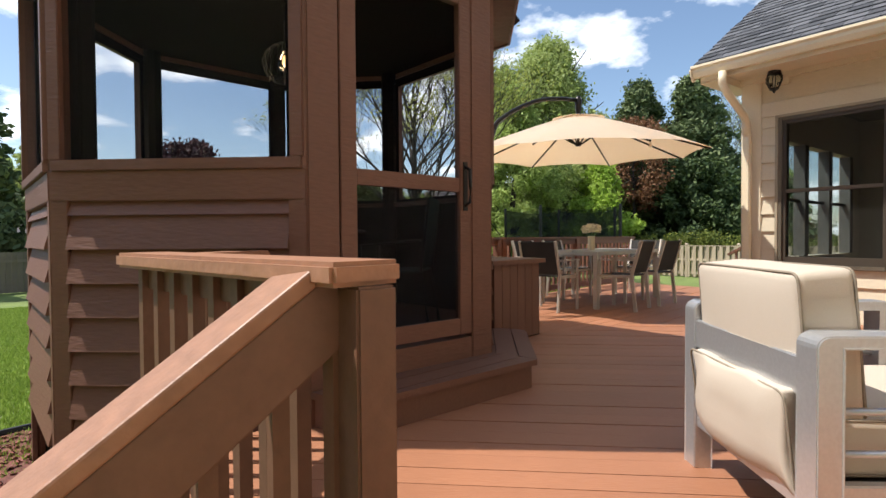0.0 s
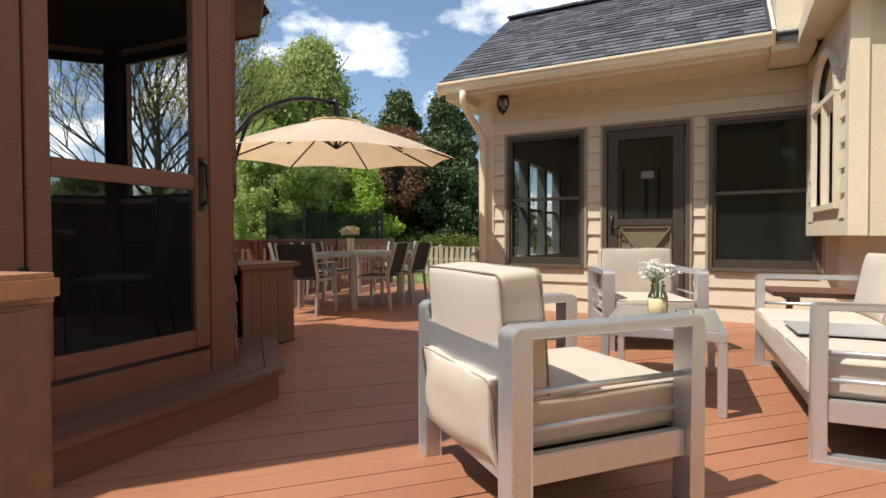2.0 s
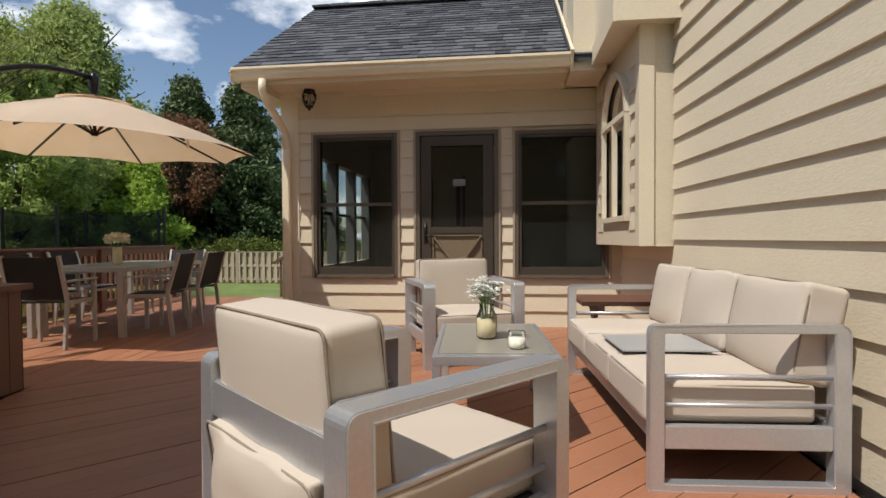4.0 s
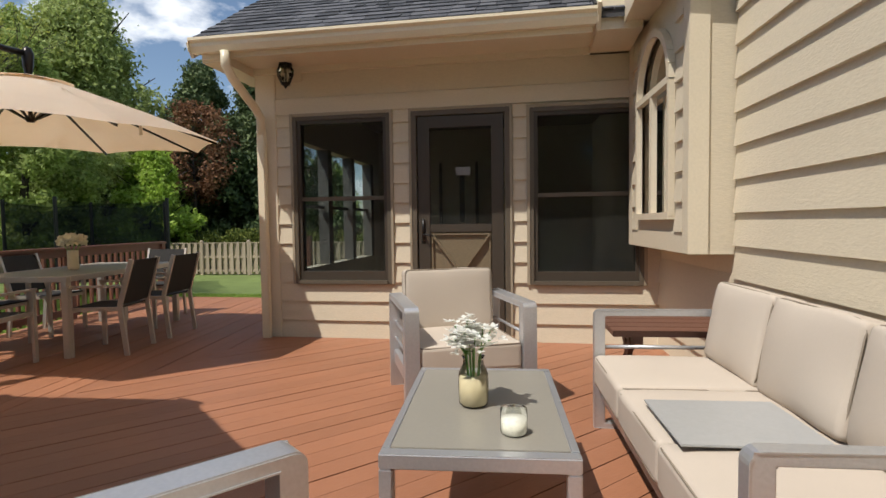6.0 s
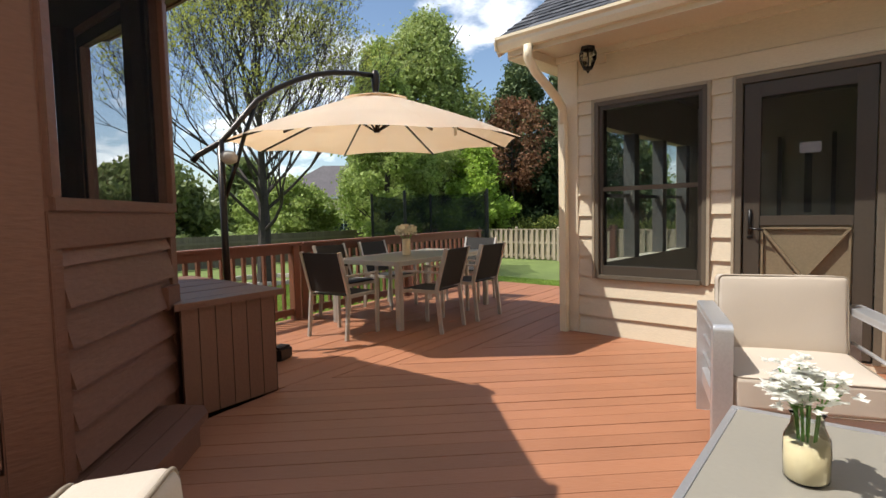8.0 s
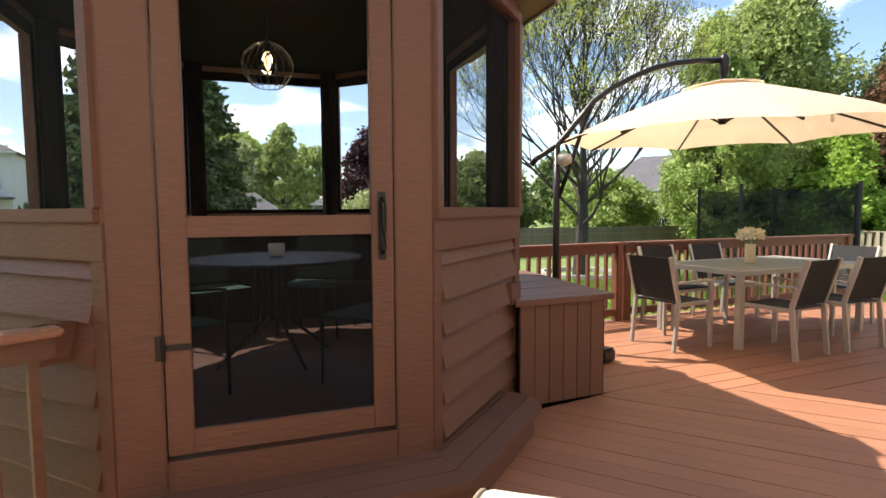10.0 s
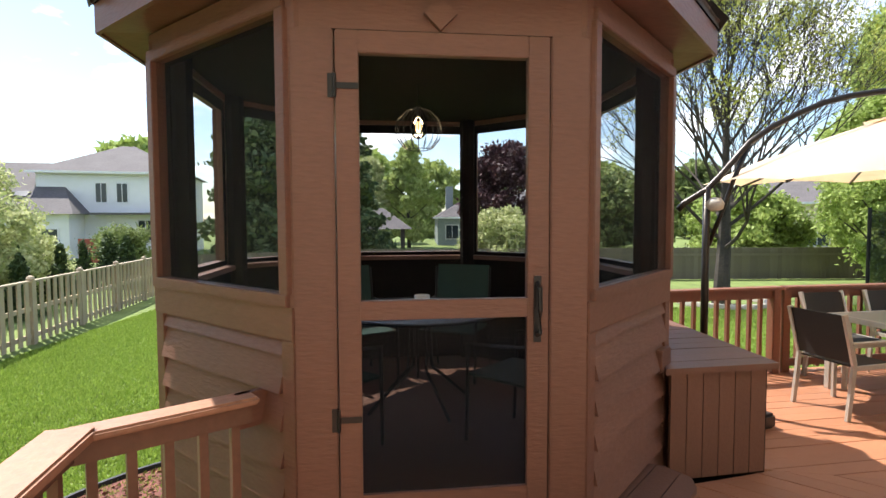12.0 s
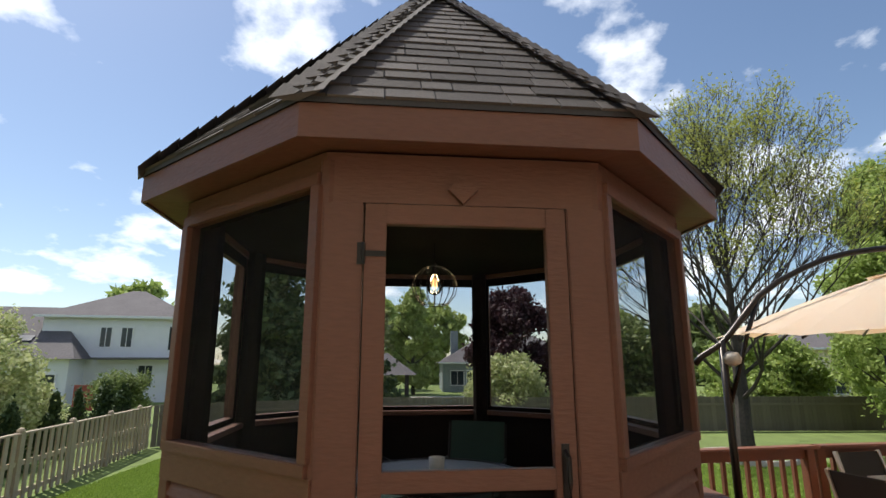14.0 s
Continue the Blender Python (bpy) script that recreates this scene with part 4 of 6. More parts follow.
M["mesh_top"] = material("grey slats", (0.22, 0.23, 0.24), 0.4, 0.3, bump=0)
round_table()
cup = thing("candle_cup", "small white candle cup on the round table", "candle", (GC[0] - 0.12, GC[1] + 0.02, 0.992))
bm = bmesh.new()
lathe(bm, [(0.045, 0), (0.055, 0.02), (0.06, 0.09), (0.045, 0.095), (0.04, 0.07)], 14)
part("cup", bm, M["wax"], cup, smooth=True)


def gazebo_chair(at, rz):
    c = thing("patio_chair", "dark metal patio chair with green sling at the round table", "chair", at, rz, "chairs round the gazebo table")
    for s in (-1, 1):
        bm = bmesh.new()
        tube(bm, [(s * 0.26, -0.26, 0.95), (s * 0.26, -0.2, 0.45), (s * 0.26, -0.26, 0.0)], 0.013, 6)
        part("leg", bm, M["black"], c)
        bm = bmesh.new()
        tube(bm, [(s * 0.26, 0.26, 0.0), (s * 0.27, 0.24, 0.62), (s * 0.27, -0.2, 0.66)], 0.013, 6)
        part("leg", bm, M["black"], c)
    bm = bmesh.new()
    box(bm, -0.25, 0.25, -0.2, 0.26, 0.42, 0.435)
    part("seat", bm, M["teal"], c)
    bm = bmesh.new()
    beam(bm, (0, -0.2, 0.45), (0, -0.27, 0.97), 0.5, 0.015, (0, 1, 0))
    part("backrest", bm, M["teal"], c)
    return c


gc = gazebo_chair((GC[0] - 0.88, GC[1] + 0.32, 0.26), -112)
for dx, dy, rz in ((-0.80, -0.55, -58), (0.62, 0.66, 135), (0.68, -0.60, 48)):
    copy_thing(gc, pose(GC[0] + dx, GC[1] + dy, 0.26, 0, 0, rz))

# ---- storage bench ----


def storage_bench():
    b = thing("deck_box", "brown plank storage box with a lid against the gazebo", "storage box", (0, 0, 0))
    P = [(-2.00, 2.98), (-2.10, 3.66), (-3.55, 3.66), (-3.66, 3.12), (-2.4, 3.12)]
    # near-black body: the shade between the planks is in its colour
    bm = bmesh.new()
    slab(bm, [(-2.02, 3.0), (-2.10, 3.66), (-3.5, 3.62), (-3.6, 3.15), (-2.42, 3.14)], 0.0, 0.68)
    part("carcass", bm, M["inside"], b)
    n = 6
    for k in range(n):
        x0, y0 = P[0][0] + (P[1][0] - P[0][0]) * k / n, P[0][1] + (P[1][1] - P[0][1]) * k / n
        x1, y1 = P[0][0] + (P[1][0] - P[0][0]) * (k + 0.95) / n, P[0][1] + (P[1][1] - P[0][1]) * (k + 0.95) / n
        bm = bmesh.new()
        slab(bm, [(x0, y0), (x1, y1), (x1 - 0.03, y1), (x0 - 0.03, y0)], 0.01, 0.69)
        part("front_plank", bm, M["bench"], b)
    for k in range(10):
        x0 = -2.11 - k * 0.142
        bm = bmesh.new()
        slab(bm, [(x0, 3.635), (x0, 3.665), (x0 - 0.135, 3.662), (x0 - 0.135, 3.63)], 0.01, 0.69)
        part("side_plank", bm, M["bench"], b)
    lid = [(-1.965, 2.93), (-2.07, 3.72), (-3.58, 3.70), (-3.68, 3.10), (-2.40, 3.08)]
    boards(b, lid, 97, 0.155, 0.006, 0.69, 0.73, M["bench"], "lid_plank")


storage_bench()

# ---- railings ----


def railing(name, label, a, b, height=0.93, posts=(), n=None, mat="rail", cap="railcap", capw=0.14, bottom=True, gap=0.13, capt=0.035):
    """A level railing from a to b in plan, with balusters."""
    a, b = Vector((*a, 0)), Vector((*b, 0))
    L = (b - a).length
    r = thing(name, label, "railing", a, math.degrees(math.atan2(b.y - a.y, b.x - a.x)))
    part("cap", bx(-0.02, L + 0.02, -capw / 2, capw / 2, height - capt, height, 0.010), M[cap], r, "weathered flat cap")
    part("top_rail", bx(0, L, -0.02, 0.02, height - 0.125, height - 0.035, 0.003), M[mat], r)
    if bottom:
        part("bottom_rail", bx(0, L, -0.02, 0.02, 0.06, 0.14, 0.003), M[mat], r)
    for s in posts:
        part("post", bx(s - 0.045, s + 0.045, -0.05, 0.05, -0.2, height - 0.035, 0.004), M[mat], r)
    n = n or int(L / gap)
    for k in range(n):
        x = (k + 0.5) * L / n
        part("baluster", bx(x - 0.018, x + 0.018, 0.02 if bottom else -0.04, 0.056 if bottom else -0.004, 0.03 if bottom else -0.15, height - 0.05), M[mat], r)
    return r


railing("deck_railing", "dark red-brown deck railing behind the dining table", (-4.35, 5.35), (-4.80, 9.40), 0.93, (0.0, 2.0, 4.03), mat="darkrail", cap="darkrail")
railing("deck_railing", "dark red-brown deck railing between the gazebo and the dining table", (-3.93, 3.0), (-4.33, 5.28), 0.93, (2.25,), mat="darkrail", cap="darkrail")
railing("deck_railing", "short brown railing from the gazebo wall to the stair corner", (-1.17, 0.66), (-0.765, 0.13), 0.88, (), 5, capw=0.13, bottom=False)
railing("deck_railing", "brown railing with a thick cap beside the stairs", (-0.765, 0.13), (0.435, 0.335), 0.89, (), 9, capw=0.18, bottom=False, capt=0.05)
gb = thing("rail_block", "brown wooden rail end block on the gazebo wall", "block", (-1.235, 0.64, 0.78), -45)
part("block", bx(-0.09, 0.09, 0.0, 0.04, -0.06, 0.10, 0.004), M["brown"], gb)


def stair_rail():
    r = thing("stair_railing", "brown sloping handrail of the deck stairs with balusters", "railing", (0, 0, 0))
    a, b = Vector((0.325, 0.26, 0.866)), Vector((0.325, -1.3, -0.246))
    part("handrail", bm_beam(a, b, 0.15, 0.035), M["railcap"], r, "weathered sloping handrail", bevel=0.006)
    part("top_rail", bm_beam(a + Vector((0.045, 0.06, -0.062)), b + Vector((0.045, 0, -0.105)), 0.05, 0.136), M["rail"], r, bevel=0.004)
    part("newel_post", bx(0.385, 0.475, 0.30, 0.39, -0.3, 0.84, 0.006), M["rail"], r, bevel=0)
    for k in range(9):
        y = 0.20 - k * 0.14
        z = 0.866 - (0.28 - y) * 0.713 - 0.13
        part("baluster", bx(0.30, 0.335, y - 0.018, y + 0.018, z - 0.85, z), M["rail"], r)


stair_rail()
stairs = structure("stairs", bx(0.3, 2.6, 0.38, 0.42, GZ, -0.035), M["rail"], "brown wooden stairs down from the deck")
for k in range(3):
    part("tread", bx(0.3, 2.6, 0.40 - 0.29 * (k + 1), 0.40 - 0.29 * k, -0.17 * (k + 1) - 0.035 + 0.02, -0.17 * (k + 1) + 0.02, 0.004), M["deck"], stairs)

fs = thing("stair_railing", "short sloping brown handrail beyond the house corner", "railing", (-2.25, 9.5, 0))
part("handrail", bm_beam((0, 0, 0.98), (-0.72, 0, 0.60), 0.09, 0.04), M["rail"], fs)
part("newel_post", bx(-0.05, 0.04, -0.045, 0.045, -0.5, 1.0, 0.004), M["rail"], fs)
for k in range(4):
    part("baluster", bx(-0.60 + k * 0.14, -0.565 + k * 0.14, -0.018, 0.018, -0.45, 0.66 + k * 0.074), M["rail"], fs)

# ---- lounge furniture ----


def rounded(bm_, w):
    bmesh.ops.bevel(bm_, geom=bm_.edges[:], offset=w, segments=4, profile=0.6, affect="EDGES")
    return bm_


def cushion(name, parent, x0, x1, y0, y1, z0, z1, r=0.045, tilt=0, puff=0.012, seam=True, label="beige cushion with piping", crease=0.006):
    """A puffed box cushion; with tilt it leans about its lower edge."""
    cx, cy, cz = (x0 + x1) / 2, (y0 + y1) / 2, (z0 + z1) / 2
    bm_ = bx(x0 - cx, x1 - cx, y0 - cy, y1 - cy, z0 - cz, z1 - cz)
    bmesh.ops.subdivide_edges(bm_, edges=bm_.edges[:], cuts=5, use_grid_fill=True)
    hx, hy, hz = (x1 - x0) / 2, (y1 - y0) / 2, (z1 - z0) / 2
    hm = min(hx, hy, hz)
    for v in bm_.verts:
        u, w, t = v.co.x / hx, v.co.y / hy, v.co.z / hz
        f = (1 - u ** 4) * (1 - w ** 4) if hz == hm else (1 - u ** 4) * (1 - t ** 4) if hy == hm else (1 - w ** 4) * (1 - t ** 4)
        if hz == hm:
            v.co.z += math.copysign(puff * f, v.co.z) if abs(t) > 0.9 else 0
        elif hy == hm:
            v.co.y += math.copysign(puff * f, v.co.y) if abs(w) > 0.9 else 0
        else:
            v.co.x += math.copysign(puff * f, v.co.x) if abs(u) > 0.9 else 0
        v.co += noise.noise_vector(v.co * 4 + Vector((cx, cy, cz)) * 7) * crease
    m = Matrix.Translation((cx, cy, z0)) @ pose(0, 0, 0, tilt, 0, 0) @ Matrix.Translation((0, 0, hz))
    ob = part(name, bm_, M["cushion"], parent, label, smooth=True)
    md = ob.modifiers.new("round", "BEVEL")
    md.width, md.segments, md.limit_method, md.angle_limit = r, 4, "ANGLE", radians(50)
    ob.matrix_basis = m
    if seam:
        bm_ = bmesh.new()
        e = 0.55
        if hz == hm:
            for z in (hz - r * e * 0.5, -hz + r * e * 0.5):
                pts = [(sx * (hx - 0.006), sy * (hy - 0.006), z) for sx, sy in ((-1, -1), (1, -1), (1, 1), (-1, 1))]
                tube(bm_, soft_loop(pts, r), 0.0045, 5, closed=True)
        else:
            for y in (hy - r * e * 0.5, -hy + r * e * 0.5):
                pts = [(sx * (hx - 0.004), y, sz * (hz - 0.004)) for sx, sz in ((-1, -1), (1, -1), (1, 1), (-1, 1))]
                tube(bm_, soft_loop(pts, r), 0.0045, 5, closed=True)
        part("piping", bm_, M["piping"], ob, smooth=True)
    return ob


def soft_loop(pts, r):
    out = []
    n = len(pts)
    for i in range(n):
        p, a, b = Vector(pts[i]), Vector(pts[i - 1]), Vector(pts[(i + 1) % n])
        p0, p1 = p + (a - p).normalized() * r, p + (b - p).normalized() * r
        for k in range(5):
            t = k / 4
            out.append((1 - t) ** 2 * p0 + 2 * t * (1 - t) * p + t * t * p1)
    return out


def loop_frame(x0, x1, hd, H, w, closed, t=0.035, r=0.035):
    """A flat bar bent into an arm with two legs; closed adds a bar along the floor."""
    def arc(cx, cz, rr, a0, a1):
        return [(cx + rr * math.cos(radians(a0 + (a1 - a0) * k / 5)), cz + rr * math.sin(radians(a0 + (a1 - a0) * k / 5))) for k in range(6)]
    out = arc(hd - r, H - r, r, 0, 90) + arc(-hd + r, H - r, r, 90, 180)
    inn = [(hd - w, H - t)] * 6 + [(-hd + w, H - t)] * 6
    z0 = 0.0
    if closed:
        out = [(hd, 0.0)] + out + [(-hd, 0.0)]
        inn = [(hd - w, 0.03)] + inn + [(-hd + w, 0.03)]
    else:
        out = [(hd, 0.0)] + out + [(-hd, 0.0)]
        inn = [(hd - w, 0.0)] + inn + [(-hd + w, 0.0)]
    n = len(out)
    bm_ = bmesh.new()
    rows = [[bm_.verts.new((x, y, z)) for y, z in loop] for x in (x0, x1) for loop in (out, inn)]
    last = n if closed else n - 1
    for i in range(last):
        k = (i + 1) % n
        a, b, c_, d = rows
        for q in ((a[i], a[k], b[k], b[i]), (c_[i], c_[k], d[k], d[i]), (a[i], a[k], c_[k], c_[i]), (b[i], b[k], d[k], d[i])):
            bm_.faces.new(q)
    if not closed:
        for i in (0, n - 1):
            bm_.faces.new((rows[0][i], rows[1][i], rows[3][i], rows[2][i]))
    bmesh.ops.remove_doubles(bm_, verts=bm_.verts[:], dist=1e-5)
    bmesh.ops.dissolve_degenerate(bm_, dist=1e-5, edges=bm_.edges[:])
    bmesh.ops.bevel(bm_, geom=[e for e in bm_.edges if len(e.link_faces) == 2 and e.calc_face_angle(0) > 0.9], offset=0.004, segments=2, affect="EDGES")
    return bm_


def lounge(name, label, category, width, depth, at, rz, group="", aw=0.05, w=0.06, H=0.64):
    """An aluminium-framed lounge seat: its front faces local +y, its side arms are closed loops."""
    c = thing(name, label, category, at, rz, group)
    hw, hd = width / 2, depth / 2
    for s in (-1, 1):
        x0, x1 = sorted((s * hw, s * (hw - aw)))
        part("arm_frame", loop_frame(x0, x1, hd, H, w, width > 1.2), M["alu"], c, "brushed aluminium arm loop")
        xm = (x0 + x1) / 2
        for z in (0.46, 0.345):
            bm_ = bmesh.new()
            tube(bm_, [(xm, -hd + w - 0.005, z), (xm, hd - w + 0.005, z)], 0.011, 8)
            part("side_bar", bm_, M["alu"], c, smooth=True)
        part("side_rail", bx(xm - 0.018, xm + 0.018, -hd + w, hd - w, 0.17, 0.265, 0.004), M["alu"], c)
    part("front_rail", bx(-hw + aw, hw - aw, hd - 0.07, hd - 0.035, 0.17, 0.265, 0.004), M["alu"], c)
    part("back_rail", bx(-hw + aw, hw - aw, -hd + 0.01, -hd + 0.045, 0.17, 0.265, 0.004), M["alu"], c)
    part("back_rail", bx(-hw + aw, hw - aw, -hd + 0.005, -hd + 0.04, 0.49, 0.60, 0.004), M["alu"], c)
    part("seat_platform", bx(-hw + aw, hw - aw, -hd + 0.045, hd - 0.07, 0.235, 0.25), M["sling"], c)
    return c


def armchair(at, rz, label):
    c = lounge("armchair", label, "armchair", 0.83, 0.785, at, rz, "armchairs of the lounge set", 0.085, 0.07, H=0.67)
    cushion("seat_cushion", c, -0.325, 0.325, -0.33, 0.385, 0.255, 0.425, 0.03)
    cushion("back_cushion", c, -0.32, 0.32, -0.355, -0.185, 0.40, 0.84, 0.032, tilt=5)
    return c


def back_flap(c):
    cushion("low_back_cushion", c, -0.32, 0.31, -0.385, -0.29, 0.19, 0.50, 0.03, tilt=7, puff=0.04, crease=0.045)


near = armchair((0.817, 1.991, 0), -40, "silver armchair with beige cushions, seen from behind, near the deck stairs")
back_flap(near)
armchair((0.797, 4.967, 0), 202.1, "silver armchair with beige cushions in front of the house door")
sofa = lounge("sofa", "long silver sofa with beige cushions against the cream side wall", "sofa", 1.91, 0.777, (2.094, 3.593, 0), 93.7, H=0.673)
for k in range(3):
    x0 = -0.895 + k * 0.598
    cushion("seat_cushion", sofa, x0, x0 + 0.592, -0.30, 0.393, 0.255, 0.425 if k != 1 else 0.42)
    cushion("back_cushion", sofa, x0 + 0.005, x0 + 0.587, -0.36, -0.18, 0.41, 0.83, 0.055, tilt=11, puff=0.03, crease=0.012)
tray = thing("grey_tray", "flat grey tray lying on the middle sofa cushion", "tray", (1.98, 3.40, 0.449), 93.7)
part("board", bx(-0.22, 0.22, -0.26, 0.22, 0, 0.008, 0.002), M["greyslab"], tray)


def coffee_table():
    t = thing("coffee_table", "low aluminium coffee table with taupe glass top among the lounge seats", "coffee table", (1.107, 3.524, 0), 4.2)
    hw, hl = 0.318, 0.51
    for a, b, c, d in ((-hw, hw, -hl, -hl + 0.05), (-hw, hw, hl - 0.05, hl), (-hw, -hw + 0.03, -hl + 0.05, hl - 0.05), (hw - 0.03, hw, -hl + 0.05, hl - 0.05)):
        part("apron", bx(a, b, c, d, 0.395, 0.445, 0.004), M["alu"], t)
    for sx in (-1, 1):
        for sy in (-1, 1):
            a, b = sorted((sx * hw, sx * (hw - 0.045)))
            c, d = sorted((sy * hl, sy * (hl - 0.05)))
            part("leg", bx(a, b, c, d, 0.0, 0.395, 0.005), M["alu"], t)
    part("tabletop", bx(-hw + 0.03, hw - 0.03, -hl + 0.05, hl - 0.05, 0.43, 0.448, 0.002), M["top"], t, "taupe frosted glass")


coffee_table()


def flower_jar():
    j = thing("flower_jar", "glass jar with cream sand and white flowers on the coffee table", "vase", (1.078, 3.471, 0.449))
    bm_ = bmesh.new()
    lathe(bm_, [(0.045, 0.002), (0.058, 0.012), (0.060, 0.09), (0.058, 0.13), (0.042, 0.165), (0.040, 0.19), (0.046, 0.20)], 24)
    part("glass", bm_, M["jar"], j, smooth=True).visible_shadow = False
    bm_ = bmesh.new()
    lathe(bm_, [(0.045, 0.006), (0.056, 0.016), (0.057, 0.115), (0.04, 0.12), (0.004, 0.122)], 20)
    part("sand", bm_, M["sand"], j, "cream sand filling", smooth=True)
    rnd = random.Random(4)
    st, fl, lf = bmesh.new(), bmesh.new(), bmesh.new()
    for k in range(13):
        a, r = rnd.uniform(0, 6.28), rnd.uniform(0.01, 0.095)
        h = rnd.uniform(0.25, 0.345)
        tip = Vector((r * math.cos(a), r * math.sin(a), h))
        tube(st, [(0.02 * math.cos(a), 0.02 * math.sin(a), 0.10), (0.03 * math.cos(a), 0.03 * math.sin(a), 0.20), tip], 0.0028, 5)
        for q in range(rnd.randint(12, 17)):
            c0 = tip + Vector((rnd.gauss(0, 0.016), rnd.gauss(0, 0.016), rnd.uniform(-0.055, 0.02)))
            s = rnd.uniform(0.015, 0.024)
            for p in range(5):
                b = p * 1.257 + rnd.random()
                d = Vector((math.cos(b), math.sin(b), rnd.uniform(-0.3, 0.6))) * s
                e = Vector((-math.sin(b), math.cos(b), 0)) * s * 0.55
                fl.faces.new([fl.verts.new(c0 + w) for w in (Vector((0, 0, 0)), d * 0.6 - e, d * 1.25, d * 0.6 + e)])
        for q in range(3):
            p0 = Vector((0.03 * math.cos(a), 0.03 * math.sin(a), 0.19)).lerp(tip, rnd.uniform(0.1, 0.6))
            b = rnd.uniform(0, 6.28)
            d = Vector((math.cos(b), math.sin(b), 0.4)) * 0.035
            e = Vector((-math.sin(b), math.cos(b), 0)) * 0.009
            lf.faces.new([lf.verts.new(p0 + w) for w in (Vector((0, 0, 0)), d * 0.5 - e, d, d * 0.5 + e)])
    part("stem", st, M["stem"], j)
    part("blossom", fl, M["blossom"], j, "white blossom clusters", kind="stuff")
    part("foliage", lf, M["stem"], j, kind="stuff")


flower_jar()
cj = thing("candle_jar", "small glass jar with a white candle on the coffee table", "candle", (1.246, 3.203, 0.449))
bm = bmesh.new()
lathe(bm, [(0.040, 0.002), (0.046, 0.01), (0.046, 0.085), (0.044, 0.09)], 24)
part("glass", bm, M["jar"], cj, smooth=True).visible_shadow = False
bm = bmesh.new()
lathe(bm, [(0.038, 0.004), (0.043, 0.010), (0.043, 0.055), (0.004, 0.057)], 20)
part("candle", bm, M["wax"], cj, smooth=True)


def side_table():
    t = thing("side_table", "small brown slatted wooden table with crossed legs behind the sofa arm", "side table", (2.17, 4.87, 0), 3)
    for k in range(4):
        part("slat", bx(-0.42, 0.36, -0.27 + k * 0.137, -0.14 + k * 0.137, 0.50, 0.535, 0.004), M["bench"], t)
    for x in (-0.28, 0.24):
        part("batten", bx(x - 0.03, x + 0.03, -0.26, 0.27, 0.455, 0.50), M["bench"], t)
        for s in (-1, 1):
            part("leg", bm_beam((x + 0.02 * s, -0.24 * s, 0.0), (x + 0.02 * s, 0.20 * s, 0.47), 0.03, 0.06), M["bench"], t)


side_table()

# ---- dining set ----
DC, DROT = (-3.42, 6.38), 8


def dining_table():
    t = thing("dining_table", "grey-topped aluminium dining table on the deck under the umbrella", "dining table", (*DC, 0), DROT)
    hw, hl = 0.50, 0.95
    part("tabletop", bx(-hw + 0.05, hw - 0.05, -hl + 0.05, hl - 0.05, 0.715, 0.735, 0.002), M["top"], t)
    for a, b, c, d in ((-hw, hw, -hl, -hl + 0.05), (-hw, hw, hl - 0.05, hl), (-hw, -hw + 0.05, -hl + 0.05, hl - 0.05), (hw - 0.05, hw, -hl + 0.05, hl - 0.05)):
        part("frame", bx(a, b, c, d, 0.69, 0.74, 0.004), M["alu2"], t)
    for sx in (-1, 1):
        for sy in (-1, 1):
            a, b = sorted((sx * hw, sx * (hw - 0.06)))
            c, d = sorted((sy * hl, sy * (hl - 0.06)))
            part("leg", bx(a, b, c, d, 0.0, 0.69, 0.005), M["alu2"], t)


M["alu2"] = material("satin champagne aluminium", (0.55, 0.50, 0.44), 0.45, 0.55, vary=0.05, bump=0)
dining_table()


def dining_chair(at, rz):
    c = thing("dining_chair", "aluminium dining chair with charcoal woven sling at the deck table", "chair", at, rz, "chairs round the dining table")
    for s in (-1, 1):
        bm_ = bmesh.new()
        beam(bm_, (s * 0.25, -0.26, 0), (s * 0.25, -0.21, 0.46), 0.025, 0.04, (0, 1, 0))
        beam(bm_, (s * 0.25, -0.21, 0.46), (s * 0.25, -0.33, 0.88), 0.025, 0.04, (0, 1, 0))
        part("back_leg", bm_, M["alu2"], c)
        part("front_leg", bx(s * 0.265 - 0.0125, s * 0.265 + 0.0125, 0.20, 0.24, 0, 0.63), M["alu2"], c)
        part("armrest", bx(s * 0.265 - 0.022, s * 0.265 + 0.022, -0.26, 0.25, 0.63, 0.65, 0.004), M["alu2"], c)
        part("side_rail", bx(s * 0.25 - 0.012, s * 0.25 + 0.012, -0.21, 0.22, 0.415, 0.45), M["alu2"], c)
    part("seat", bx(-0.237, 0.237, -0.20, 0.23, 0.435, 0.447), M["sling"], c, "charcoal sling seat")
    bm_ = bmesh.new()
    beam(bm_, (0, -0.215, 0.47), (0, -0.325, 0.87), 0.475, 0.012, (0, 1, 0))
    part("backrest", bm_, M["sling"], c, "charcoal sling back")
    part("cross_bar", bx(-0.24, 0.24, 0.205, 0.23, 0.40, 0.43), M["alu2"], c)
    return c


def dpos(x, y):
    v = pose(*DC, 0, 0, 0, DROT) @ Vector((x, y, 0))
    return v.x, v.y, 0


dc = dining_chair(dpos(0.03, -1.30), DROT + 4)
for x, y, rz in ((0.68, -0.62, 95), (0.70, 0.15, 88), (-0.62, -0.55, -90), (-0.62, 0.25, -90), (0.05, 1.22, 180)):
    copy_thing(dc, pose(*dpos(x, y), 0, 0, DROT + rz))


